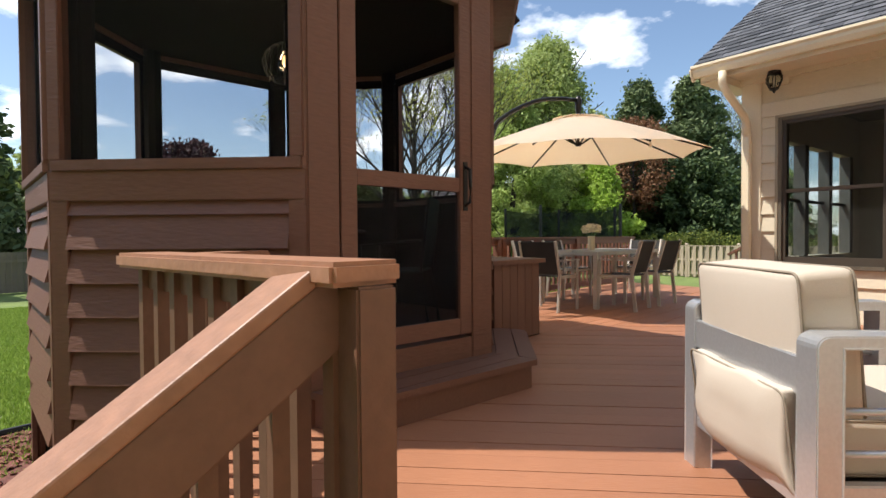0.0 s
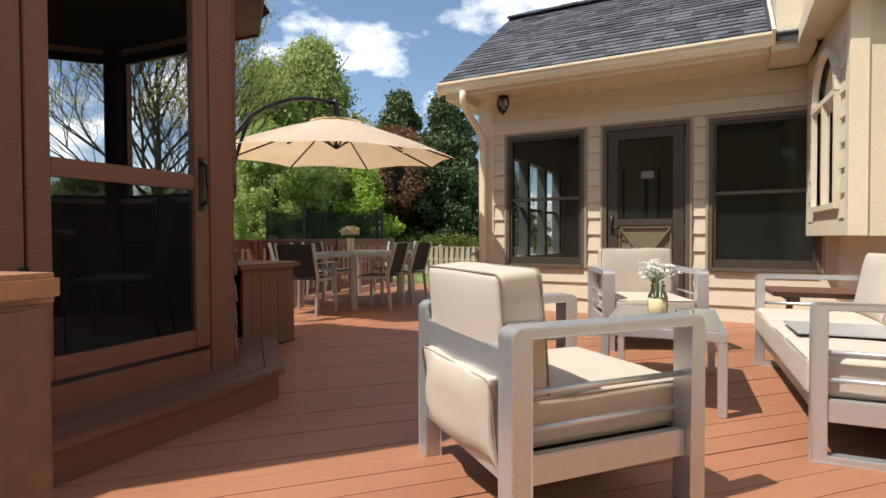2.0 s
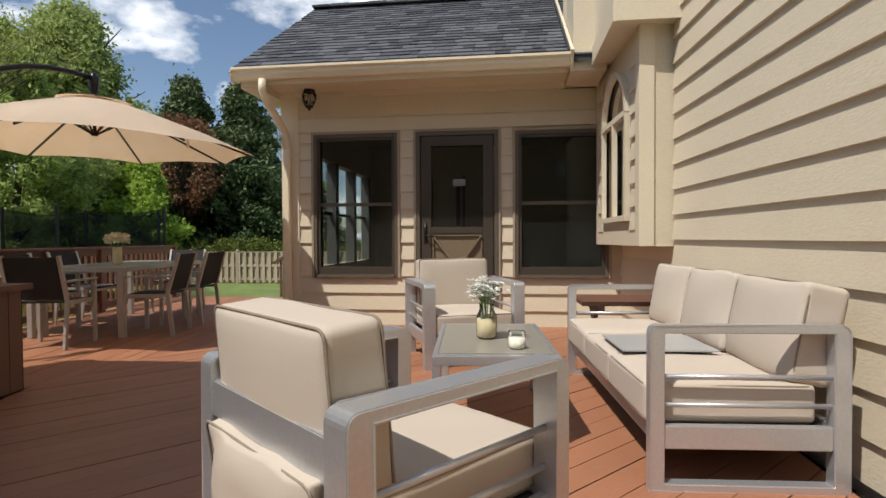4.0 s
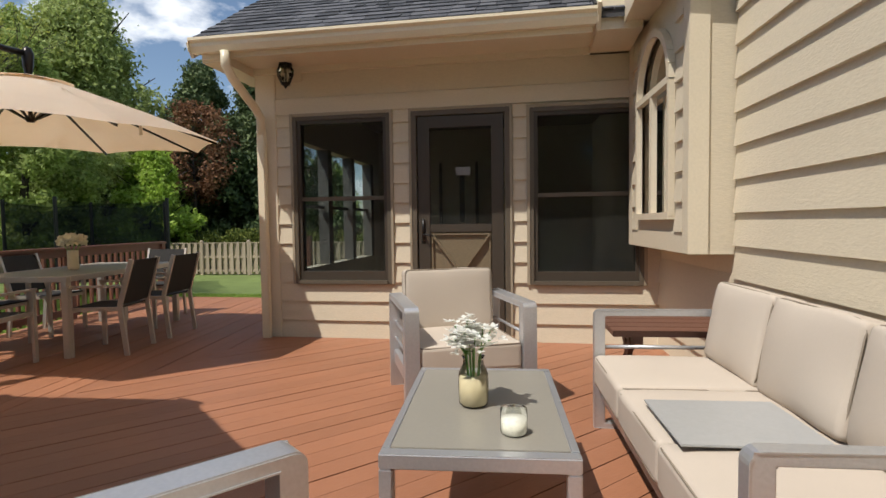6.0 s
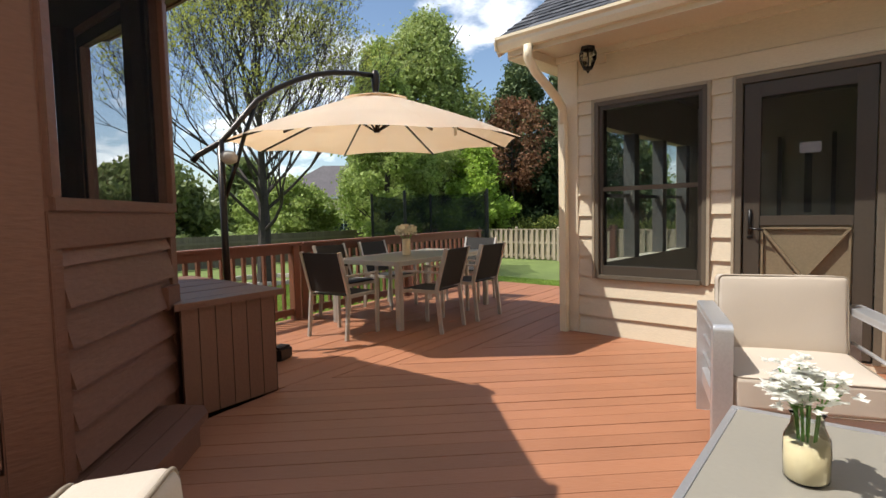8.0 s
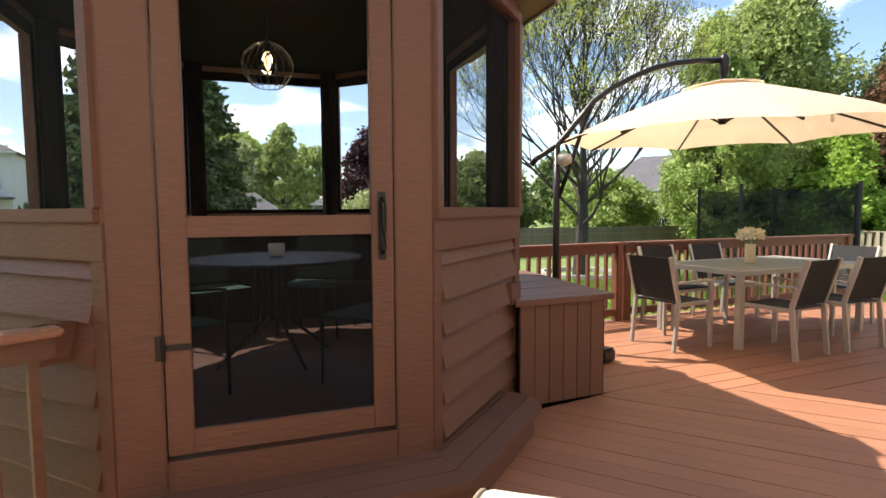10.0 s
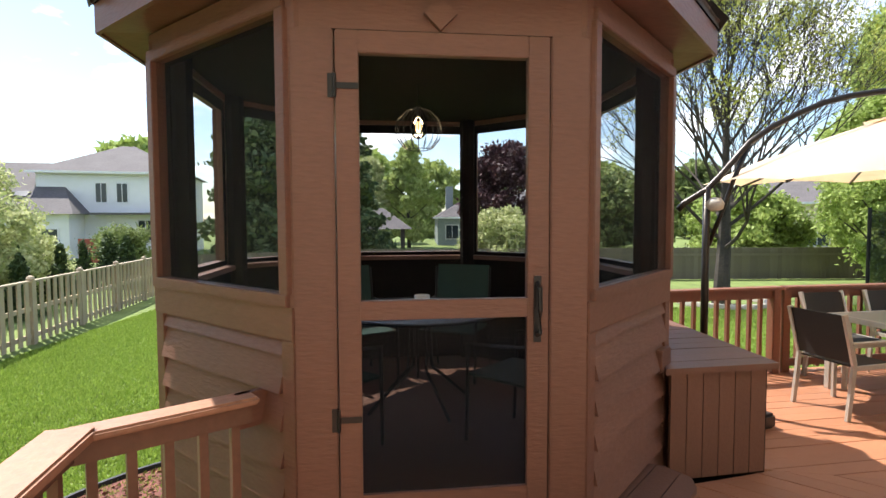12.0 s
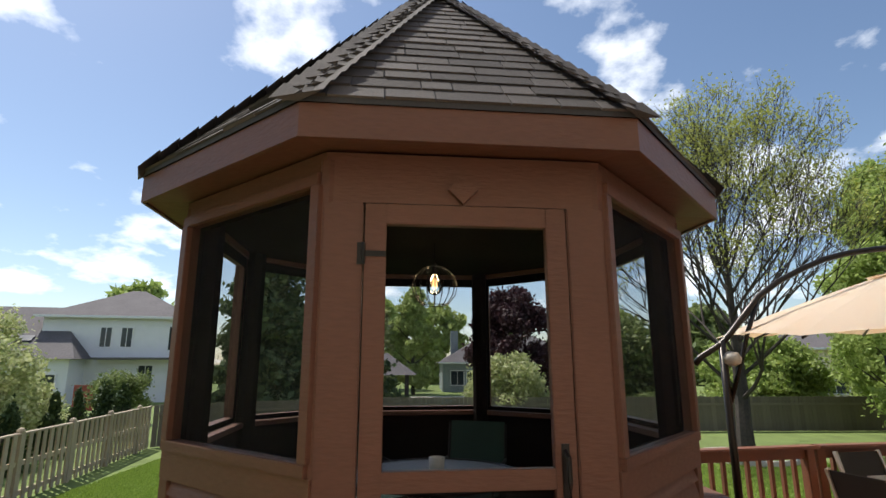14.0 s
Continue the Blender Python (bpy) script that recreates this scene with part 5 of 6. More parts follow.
def table_vase():
    v = thing("flower_vase", "cream vase of dried white flowers on the dining table", "vase", (*dpos(-0.02, -0.15)[:2], 0.741))
    bm_ = bmesh.new()
    lathe(bm_, [(0.045, 0), (0.055, 0.02), (0.05, 0.12), (0.052, 0.20), (0.045, 0.20)], 16)
    part("vase", bm_, M["sand"], v, smooth=True)
    rnd = random.Random(9)
    bm_ = bmesh.new()
    for k in range(420):
        a, r = rnd.uniform(0, 6.28), 0.13 * math.sqrt(rnd.random())
        p = Vector((r * math.cos(a), r * math.sin(a), 0.27 + 0.06 * math.cos(r * 10) + rnd.uniform(-0.04, 0.05)))
        d = Vector([rnd.gauss(0, 1) for _ in range(3)]).normalized() * 0.016
        e = d.orthogonal().normalized() * 0.010
        bm_.faces.new([bm_.verts.new(p + w) for w in (-d - e, d - e, d + e, -d + e)])
    part("flowers", bm_, M["petal"], v, "cream dried blossoms", kind="stuff")
    bm_ = bmesh.new()
    for k in range(9):
        a = k * 0.7
        tube(bm_, [(0.01 * math.cos(a), 0.01 * math.sin(a), 0.15), (0.09 * math.cos(a), 0.09 * math.sin(a), 0.27)], 0.003, 4)
    part("stem", bm_, M["stem"], v)


table_vase()

# ---- umbrella ----
UA = Vector((-3.10, 5.53, 2.54))       # top of the canopy
UP = Vector((-3.35, 3.92, 0))          # foot of the pole
UR = 1.58


def umbrella():
    u = thing("cantilever_umbrella", "open cream cantilever umbrella with dark bronze arm over the dining table", "umbrella", UP)
    o = UA - UP
    d = Vector((o.x, o.y, 0)).normalized()
    part("pole", tube_bm([(0, 0, 0.05), (0, 0, 1.93)], 0.032, 12), M["bronze"], u, smooth=True)
    bm_ = bmesh.new()
    for s in (0, 1):
        a = radians(45 + 90 * s)
        beam(bm_, (-0.45 * math.cos(a), -0.45 * math.sin(a), 0.03), (0.45 * math.cos(a), 0.45 * math.sin(a), 0.03), 0.07, 0.05)
    lathe(bm_, [(0.06, 0.05), (0.05, 0.25)], 12)
    bw = thing("umbrella_weight", "small black weight block on the deck at the umbrella foot", "weight", (-2.84, 4.12, 0), 20)
    part("block", bx(-0.07, 0.07, -0.09, 0.09, 0.0, 0.12, 0.02), M["black"], bw)
    part("base_cross", bm_, M["bronze"], u)
    L = Vector((o.x, o.y, 0)).length
    s = L / 1.62
    pts = [d * x * s + Vector((0, 0, z)) for x, z in ((-0.24, 1.73), (-0.19, 1.79), (0.0, 1.91), (0.10, 2.02), (0.19, 2.13), (0.34, 2.31), (0.52, 2.44),
                                                      (0.73, 2.55), (0.92, 2.63), (1.12, 2.68), (1.35, 2.71), (1.62, 2.72))]
    part("arm", tube_bm(pts, 0.027, 10), M["bronze"], u, "curved dark bronze arm", smooth=True)
    part("strut", tube_bm([(d * 0.02 + Vector((0, 0, 1.42))), d * 0.14 + Vector((0, 0, 1.75)), d * 0.22 + Vector((0, 0, 2.0)), d * 0.34 + Vector((0, 0, 2.29))], 0.02, 8), M["bronze"], u, smooth=True)
    bm_ = bmesh.new()
    lathe(bm_, [(0.03, 0), (0.075, 0.02), (0.085, 0.07), (0.06, 0.11), (0.02, 0.12)], 14, (*(d * 0.06)[:2], 1.72))
    part("crank_box", bm_, M["lamp"], u, "pale crank housing", smooth=True)
    tip = pts[-1]
    bm_ = bmesh.new()
    lathe(bm_, [(0.03, -0.60), (0.05, -0.57), (0.018, -0.54), (0.018, -0.34), (0.045, -0.3), (0.025, -0.2), (0.04, -0.12), (0.05, 0.0), (0.03, 0.05), (0.012, 0.06)], 12, tip)
    part("hub", bm_, M["bronze"], u, smooth=True)
    # canopy
    c, n = o, 8
    zr = (0.0, -0.05, -0.18, -0.355, -0.55)
    rr = (0.0, 0.22, 0.62, 1.12, UR)
    a0 = math.atan2(d.y, d.x) + math.pi / 8 + 0.12

    def tilt(q):
        return 0.04 * (0.66 * q.y - 0.75 * q.x)

    def ring(r, z, k, sag):
        p = []
        for i in range(n):
            for j in range(4):
                f = j / 4
                q0 = Vector((math.cos(a0 + i * math.pi / 4), math.sin(a0 + i * math.pi / 4), 0)) * r
                q1 = Vector((math.cos(a0 + (i + 1) * math.pi / 4), math.sin(a0 + (i + 1) * math.pi / 4), 0)) * r
                q = q0.lerp(q1, f)
                p.append(Vector((q.x, q.y, z + tilt(q) - sag * math.sin(f * math.pi))))
        return p
    bm_ = bmesh.new()
    top = bm_.verts.new(c)
    rings = [[bm_.verts.new(c + q) for q in ring(rr[k], zr[k], k, -0.035 * rr[k] / UR)] for k in range(1, 5)]
    m = n * 4
    for i in range(m):
        bm_.faces.new((top, rings[0][i], rings[0][(i + 1) % m]))
        for k in range(3):
            bm_.faces.new((rings[k][i], rings[k + 1][i], rings[k + 1][(i + 1) % m], rings[k][(i + 1) % m]))
    bmesh.ops.solidify(bm_, geom=bm_.faces[:], thickness=0.004)
    cn = part("canopy", bm_, M["canopy"], u, "cream fabric canopy")
    bm_ = bmesh.new()
    top = bm_.verts.new(c + Vector((0, 0, 0.008)))
    rg = [bm_.verts.new(c + q + Vector((0, 0, 0.030))) for q in ring(0.36, -0.10, 1, -0.012)]
    for i in range(m):
        bm_.faces.new((top, rg[i], rg[(i + 1) % m]))
    bmesh.ops.solidify(bm_, geom=bm_.faces[:], thickness=0.004)
    part("vent", bm_, M["canopy"], cn)
    for i in range(n):
        a = a0 + i * math.pi / 4
        q = Vector((math.cos(a), math.sin(a), 0))
        rib = part("rib", bm_beam(c + q * 0.12 + Vector((0, 0, -0.05)), c + q * (UR - 0.02) + Vector((0, 0, zr[-1] - 0.012 + tilt(q) * UR)), 0.014, 0.02), M["bronze"], u)
        part("strut", bm_beam(c + Vector((0, 0, -0.40)) + q * 0.03, c + q * 0.42 + Vector((0, 0, -0.16)), 0.012, 0.016), M["bronze"], rib)
    bm_ = bmesh.new()
    a = a0 - 2 * math.pi / 4
    q = Vector((math.cos(a), math.sin(a), 0)) * 0.9 + Vector((0, 0, -0.32))
    box(bm_, -0.015, 0.015, -0.004, 0.004, -0.2, 0.0, Matrix.Translation(c + q))
    part("strap", bm_, M["umbrella"], u)


def tube_bm(pts, r, n=8):
    bm_ = bmesh.new()
    tube(bm_, pts, r, n)
    return bm_


def canopy_material():
    m = M["umbrella"].copy()
    m.name = "sunlit canopy fabric"
    nt = m.node_tree
    b = nt.nodes["Principled BSDF"]
    t = nt.nodes.new("ShaderNodeBsdfTranslucent")
    t.inputs[0].default_value = (0.95, 0.58, 0.27, 1)
    ms = nt.nodes.new("ShaderNodeMixShader")
    ms.inputs[0].default_value = 0.24
    nt.links.new(b.outputs[0], ms.inputs[1])
    nt.links.new(t.outputs[0], ms.inputs[2])
    nt.links.new(ms.outputs[0], nt.nodes["Material Output"].inputs[0])
    return m


M["canopy"] = canopy_material()
umbrella()

# ---- garden ----


def picket(a, b, name="picket_fence"):
    """A picket fence of vertical pales in bays between capped posts."""
    a, b = Vector((*a, 0)), Vector((*b, 0))
    L = (b - a).length
    f = thing(name, "weathered pale wooden picket fence along the lawn", "fence", (a.x, a.y, GZ), math.degrees(math.atan2(b.y - a.y, b.x - a.x)))
    for z0, z1, w in ((0.12, 0.20, 0.02), (0.62, 0.70, 0.02), (1.15, 1.18, 0.045)):
        part("rail", bx(0, L, -w, w, z0, z1), M["fence"], f)
    n = int(L / 0.118)
    me = None
    for k in range(n):
        x = (k + 0.5) * L / n
        y = 0.032 if k % 2 else -0.032
        if me is None:
            bm = bmesh.new()
            box(bm, -0.055, 0.055, -0.01, 0.01, 0.03, 1.15)
            ob = part("pale", bm, M["fence"], f)
            me = ob.data
        else:
            ob = new("pale", me)
            ob.parent = f
        ob.matrix_basis = pose(x, y, 0, 0, random.uniform(-0.6, 0.6), 0)
    s = 0.0
    while s < L + 0.1:
        p = part("post", bx(s - 0.05, s + 0.05, -0.05, 0.05, 0, 1.19), M["fence"], f)
        bm = bmesh.new()
        lathe(bm, [(0.06, 1.19), (0.07, 1.21), (0.05, 1.25), (0.01, 1.27)], 10, (s, 0, 0))
        part("cap", bm, M["fence"], p)
        s += 1.83
    return f


picket((-3.4, -4.98), (-15.2, -6.52))
picket((4.0, 19.4), (-17.8, 19.0))


def board_fence(a, b):
    a, b = Vector((*a, 0)), Vector((*b, 0))
    L = (b - a).length
    f = thing("board_fence", "grey weathered board fence across the back of the lawn", "fence", (a.x, a.y, GZ), math.degrees(math.atan2(b.y - a.y, b.x - a.x)))
    n = int(L / 0.15)
    me = None
    for k in range(n):
        if me is None:
            me = part("board", bx(-0.071, 0.071, -0.01, 0.01, 0.02, 1.2), M["greyfence"], f)
            ob = me
            me = ob.data
        else:
            ob = new("board", me)
            ob.parent = f
        ob.matrix_basis = pose((k + 0.5) * L / n, 0, random.uniform(-0.01, 0.01))
    part("rail", bx(0, L, 0.012, 0.05, 0.9, 0.98), M["greyfence"], f)


board_fence((-18.0, 19.0), (-18.6, -0.5))
board_fence((-18.6, -0.5), (-15.3, -6.5))

bed = structure("mulch_bed", bmesh.new(), M["mulch"], "red mulch bed round the foot of the gazebo")
bm = bmesh.new()
slab(bm, fan(-2.3, 0.2, 1.75, math.pi * 0.75, math.pi * 1.95, 24) + [(-0.8, 0.3)], GZ, GZ + 0.03)
part("mulch", bm, M["mulch"], bed)
bm = bmesh.new()
tube(bm, [(x, y, GZ + 0.04) for x, y in fan(-2.3, 0.2, 1.77, math.pi * 0.75, math.pi * 1.95, 30)], 0.03, 6)
part("edging", bm, M["edging"], bed, "black plastic edging")
rnd = random.Random(3)
bm = bmesh.new()
for k in range(2600):
    a, r = rnd.uniform(math.pi * 0.75, math.pi * 1.95), 1.72 * math.sqrt(rnd.random())
    p = Vector((-2.3 + r * math.cos(a), 0.2 + r * math.sin(a), GZ + 0.035))
    if p.y > 0.1:
        continue
    d = Vector((rnd.gauss(0, 1), rnd.gauss(0, 1), rnd.gauss(0, 0.4))).normalized() * rnd.uniform(0.012, 0.03)
    e = d.orthogonal().normalized() * 0.009
    bm.faces.new([bm.verts.new(p + w) for w in (-d - e, d - e, d + e, -d + e)])
part("bark_chip", bm, island_material("mulch chips", (0.10, 0.03, 0.025), (0.30, 0.13, 0.10), 0.9), bed, kind="stuff")


def leaf_cloud(name, parent, blobs, count, size, mat, seed, flat=0.0, drop=0.0):
    """Many small leaves scattered over lumpy clumps (x, y, z, rx, ry, rz) as one mesh."""
    rs = np.random.RandomState(seed)
    b = np.array(blobs, dtype=float)
    vol = (b[:, 3] * b[:, 4] * b[:, 5]) ** (2 / 3)
    idx = rs.choice(len(b), count, p=vol / vol.sum())
    d = rs.normal(size=(count, 3))
    d /= np.linalg.norm(d, axis=1)[:, None]
    rad = (rs.uniform(0.2, 1.0, count) ** 0.5 + rs.exponential(0.16, count)) * (1 + 0.22 * np.sin(d[:, 0] * 7 + idx) * np.cos(d[:, 1] * 6 + idx * 2) + 0.12 * np.sin(d[:, 2] * 13))
    c = b[idx, :3] + d * rad[:, None] * b[idx, 3:6]
    n = rs.normal(size=(count, 3)) + d * 0.8 + np.array([0, 0, flat])
    n /= np.linalg.norm(n, axis=1)[:, None]
    t = np.cross(n, rs.normal(size=(count, 3)))
    t /= np.linalg.norm(t, axis=1)[:, None]
    s = np.cross(n, t)
    k = size * rs.uniform(0.6, 1.3, count)[:, None]
    v = np.stack([c - t * k, c + s * k * 0.5 - t * k * 0.1, c + t * k, c - s * k * 0.5 - t * k * 0.1], axis=1).reshape(-1, 3)
    me = bpy.data.meshes.new(name)
    me.vertices.add(len(v))
    me.vertices.foreach_set("co", v.ravel())
    me.loops.add(count * 4)
    me.loops.foreach_set("vertex_index", np.arange(count * 4))
    me.polygons.add(count)
    me.polygons.foreach_set("loop_start", np.arange(count) * 4)
    me.polygons.foreach_set("loop_total", np.full(count, 4))
    me.update(calc_edges=True)
    me.materials.append(mat)
    ob = new(name, me)
    ob.parent = parent
    return ob


def limbs(bm, rnd, p, d, r, length, depth, tips, spread=0.5, up=0.25):
    """A branching limb."""
    pts = [Vector(p)]
    q = Vector(p)
    dd = Vector(d).normalized()
    for k in range(3):
        dd = (dd + Vector((rnd.gauss(0, 0.10), rnd.gauss(0, 0.10), rnd.gauss(0, 0.06) + up * 0.1))).normalized()
        q = q + dd * length / 3
        pts.append(q.copy())
    r = max(r, 0.0045)
    tube(bm, pts, [r, r * 0.85, r * 0.7, r * 0.55], 3 if depth < 4 else 6)
    if depth == 0:
        tips.append(q)
        return
    for k in range(3 if depth > 1 else 3):
        a = Vector((rnd.gauss(0, spread), rnd.gauss(0, spread), rnd.gauss(0, spread * 0.5) + up))
        limbs(bm, rnd, pts[rnd.choice((2, 3))] if k else q, dd + a, r * 0.55, length * rnd.uniform(0.6, 0.85), depth - 1, tips, spread, up)


LEAF = dict(
    pear=island_material("pear leaves", (0.25, 0.31, 0.085), (0.48, 0.55, 0.21), 0.6, trans=0.45),
    maple=island_material("young maple leaves", (0.27, 0.40, 0.05), (0.46, 0.60, 0.12), 0.6, trans=0.5),
    light=island_material("light green leaves", (0.25, 0.33, 0.08), (0.46, 0.55, 0.18), 0.6, trans=0.45),
    mid=island_material("green leaves", (0.11, 0.15, 0.05), (0.27, 0.32, 0.11), 0.6, trans=0.35),
    pine=island_material("pine needles", (0.05, 0.085, 0.035), (0.19, 0.235, 0.095), 0.7, trans=0.1),
    rust=island_material("rust leaves", (0.12, 0.06, 0.03), (0.34, 0.17, 0.09), 0.7, trans=0.3),
    purple=island_material("purple leaves", (0.03, 0.012, 0.015), (0.09, 0.04, 0.045), 0.6, trans=0.25),
    cream=island_material("cream green leaves", (0.30, 0.36, 0.12), (0.66, 0.66, 0.38), 0.7, trans=0.35),
    spring=island_material("spring buds", (0.30, 0.33, 0.05), (0.50, 0.52, 0.14), 0.7, trans=0.4),
    dark=island_material("yew leaves", (0.025, 0.05, 0.018), (0.09, 0.13, 0.04), 0.7, trans=0.1),
    hedge=island_material("hedge leaves", (0.06, 0.10, 0.015), (0.20, 0.22, 0.04), 0.7, trans=0.25),
    red=island_material("red blossom", (0.30, 0.02, 0.05), (0.50, 0.08, 0.14), 0.7, trans=0.3),
    brownl=island_material("brown shrub leaves", (0.10, 0.05, 0.03), (0.22, 0.12, 0.08), 0.7, trans=0.2),
)


def tree(label, at, height, width, mat, seed, shape="oval", leaves=14000, size=0.16, base=0.15, trunk=0.16, name="tree"):
    """A broad-leaved tree: tapered trunk, limbs and a crown of leafy clumps."""
    rnd = random.Random(seed)
    t = thing(name, label, "tree", (at[0], at[1], GZ))
    bm = bmesh.new()
    h = height
    tube(bm, [(0, 0, 0), (rnd.gauss(0, .1), rnd.gauss(0, .1), h * 0.3), (rnd.gauss(0, .15), rnd.gauss(0, .15), h * 0.62), (0, 0, h * 0.93)], [trunk, trunk * 0.8, trunk * 0.4, 0.02], 8)
    for k in range(9):
        z = h * rnd.uniform(base + 0.05, 0.75)
        a = rnd.uniform(0, 6.28)
        w = width * 0.35
        tube(bm, [(0, 0, z), (w * 0.5 * math.cos(a), w * 0.5 * math.sin(a), z + h * 0.06), (w * math.cos(a), w * math.sin(a), z + h * 0.14)], [trunk * 0.35, trunk * 0.22, 0.015], 5)
    part("trunk", bm, M["bark"], t)
    blobs = []
    nb = 120
    for k in range(nb):
        f = rnd.uniform(0, 1)
        z = h * (base + (0.94 - base) * f)
        if shape == "cone":
            r = width / 2 * (1 - f) ** 0.75 * min(1, (f + 0.08) * 5)
        elif shape == "egg":
            r = width / 2 * min(1, (1.02 - f) * 1.5) ** 0.8 * min(1, 0.55 + f * 1.6) * 1.05
        else:
            r = width / 2 * math.sin(math.pi * (0.12 + 0.82 * f)) ** 0.7
        a = rnd.uniform(0, 6.28)
        q = r * rnd.uniform(0.1, 1.0) ** 0.5 * 0.92
        s = 0.085 * width * rnd.uniform(0.6, 1.4)
        blobs.append((q * math.cos(a), q * math.sin(a), z, s, s, s * 0.9))
    leaf_cloud("crown", t, blobs, leaves, size, LEAF[mat], seed)
    return t


def conifer(label, at, height, width, mat, seed, leaves=16000, size=0.22, base=0.06, name="pine_tree"):
    rnd = random.Random(seed)
    t = thing(name, label, "tree", (at[0], at[1], GZ))
    bm = bmesh.new()
    tube(bm, [(0, 0, 0), (0, 0, height * 0.5), (0, 0, height)], [0.17, 0.1, 0.01], 7)
    blobs = []
    z = height * base
    while z < height * 0.98:
        f = z / height
        r = width / 2 * (1 - f) ** 0.8 * rnd.uniform(0.75, 1.1) + 0.12
        m = max(5, int(10 * (1 - f) + 4))
        for k in range(m):
            a = rnd.uniform(0, 6.28)
            rr = r * rnd.uniform(0.8, 1.1)
            x, y = math.cos(a), math.sin(a)
            tube(bm, [(0, 0, z), (x * rr, y * rr, z + rr * 0.12)], [0.03, 0.008], 4)
            for q in (0.4, 0.75, 1.0):
                s = 0.24 * rr * (1.2 - 0.4 * q) + 0.16
                blobs.append((x * rr * q, y * rr * q, z + rr * 0.12 * q, s, s, s * 0.55))
        z += height * 0.045
    part("trunk", bm, M["bark"], t)
    leaf_cloud("crown", t, blobs, leaves, size, LEAF[mat], seed)
    return t


def bush(label, at, r, h, mat, seed, leaves=5000, size=0.07, shape="round", z0=0.0, name="bush"):
    rnd = random.Random(seed)
    t = thing(name, label, "bush", (at[0], at[1], GZ))
    bm = bmesh.new()
    for k in range(6):
        a = rnd.uniform(0, 6.28)
        tube(bm, [(0.06 * math.cos(a), 0.06 * math.sin(a), 0), (r * 0.45 * math.cos(a), r * 0.45 * math.sin(a), z0 + h * 0.6)], [0.03, 0.008], 5)
    part("stem", bm, M["bark"], t)
    blobs = []
    for k in range(26):
        f = rnd.uniform(0, 1)
        a = rnd.uniform(0, 6.28)
        if shape == "cone":
            q, s = r * (1 - f) ** 0.9 * 0.6, r * (0.62 - 0.45 * f)
            blobs.append((q * math.cos(a), q * math.sin(a), z0 + h * f * 0.92, s, s, h * 0.12))
        else:
            q = r * 0.72 * math.sqrt(rnd.random())
            s = r * rnd.uniform(0.28, 0.42)
            zz = z0 + s * 0.8 + (h - z0 - 2 * s) * f * math.sqrt(max(0.05, 1 - (q / r) ** 2))
            blobs.append((q * math.cos(a), q * math.sin(a), zz, s, s, s * 0.85))
    leaf_cloud("foliage", t, blobs, leaves, size, LEAF[mat], seed)
    return t


def bare_tree(at, height, seed, label, buds=9000, n=30, trunk=0.24):
    """A tree just coming into leaf: a leader with ascending boughs that fork into fine twigs."""
    rnd = random.Random(seed)
    t = thing("budding_tree", label, "tree", (at[0], at[1], GZ))
    bm = bmesh.new()
    tips = []
    top = height * 0.62
    tube(bm, [(0, 0, 0), (0.03, 0, 0.8), (0.0, 0.05, 1.6), (0.08, 0, top * 0.6), (0, 0.1, top)], [trunk, trunk * 0.8, trunk * 0.72, trunk * 0.4, 0.05], 9)
    for k in range(n):
        f = (k + rnd.random()) / n
        z = 1.3 + (top - 1.3) * f
        a = k * 2.4 + rnd.uniform(-0.4, 0.4)
        lean = (1.25 - 0.75 * f) * rnd.uniform(0.75, 1.2)
        ln = height * (0.235 - 0.085 * f)
        limbs(bm, rnd, (0, 0, z), (math.cos(a) * lean, math.sin(a) * lean, 1.0), 0.058 - 0.025 * f, ln * 0.92, 5, tips, 0.40, 0.24)
    part("branchwork", bm, M["bark"], t, "bare grey-brown boughs and twigs")
    blobs = [(p.x, p.y, p.z, 0.16, 0.16, 0.20) for p in tips if rnd.random() < 0.75]
    leaf_cloud("budding_foliage", t, blobs, buds, 0.042, LEAF["spring"], seed)
    return t


bare_tree((-12.7, 9.5), 9.6, 5, "leafless tree with yellow-green spring buds in the lawn", 24000, n=28)
ring = thing("stone_ring", "low ring of pale edging stones round the budding tree", "tree ring", (-12.7, 9.5, GZ))
for k in range(26):
    a = k * 2 * math.pi / 26
    ob = part("stone", bx(-0.13, 0.13, -0.07, 0.07, 0, 0.13, 0.02), M["pave"], ring)
    ob.matrix_basis = pose(1.1 * math.cos(a), 1.1 * math.sin(a), 0, 0, 0, math.degrees(a) + 90)

tree("tall bright green pear tree behind the fence", (-17.5, 21.5), 11.8, 8.4, "pear", 11, "egg", 90000, 0.10, 0.05, 0.2)
tree("tall light green tree with a pointed top beside the pear tree", (-19.2, 19.9), 10.9, 5.4, "light", 12, "egg", 50000, 0.10, 0.05)
tree("green tree beside the budding tree", (-21.5, 15.6), 3.6, 5.0, "light", 31, "oval", 22000, 0.11, 0.1)
tree("dark green pine with a broad crown behind the picket fence", (-15.3, 26.5), 10.2, 6.0, "pine", 13, "egg", 46000, 0.12, 0.04, name="pine_tree")
tree("dark green pine with a broad crown beside another pine", (-12.6, 26.9), 9.9, 5.6, "pine", 14, "cone", 42000, 0.12, 0.04, name="pine_tree")
conifer("dark blue-green spruce beyond the house corner", (-12.0, 27.5), 8.8, 5.4, "pine", 15, 40000, 0.13, name="spruce_tree")
conifer("dark blue-green spruce beyond another spruce", (-10.0, 29.5), 6.0, 4.6, "pine", 151, 20000, 0.13, name="spruce_tree")
tree("rust-leaved tree among the pines", (-13.3, 22.8), 7.4, 3.8, "rust", 16, "oval", 6500, 0.09, 0.42, 0.1)
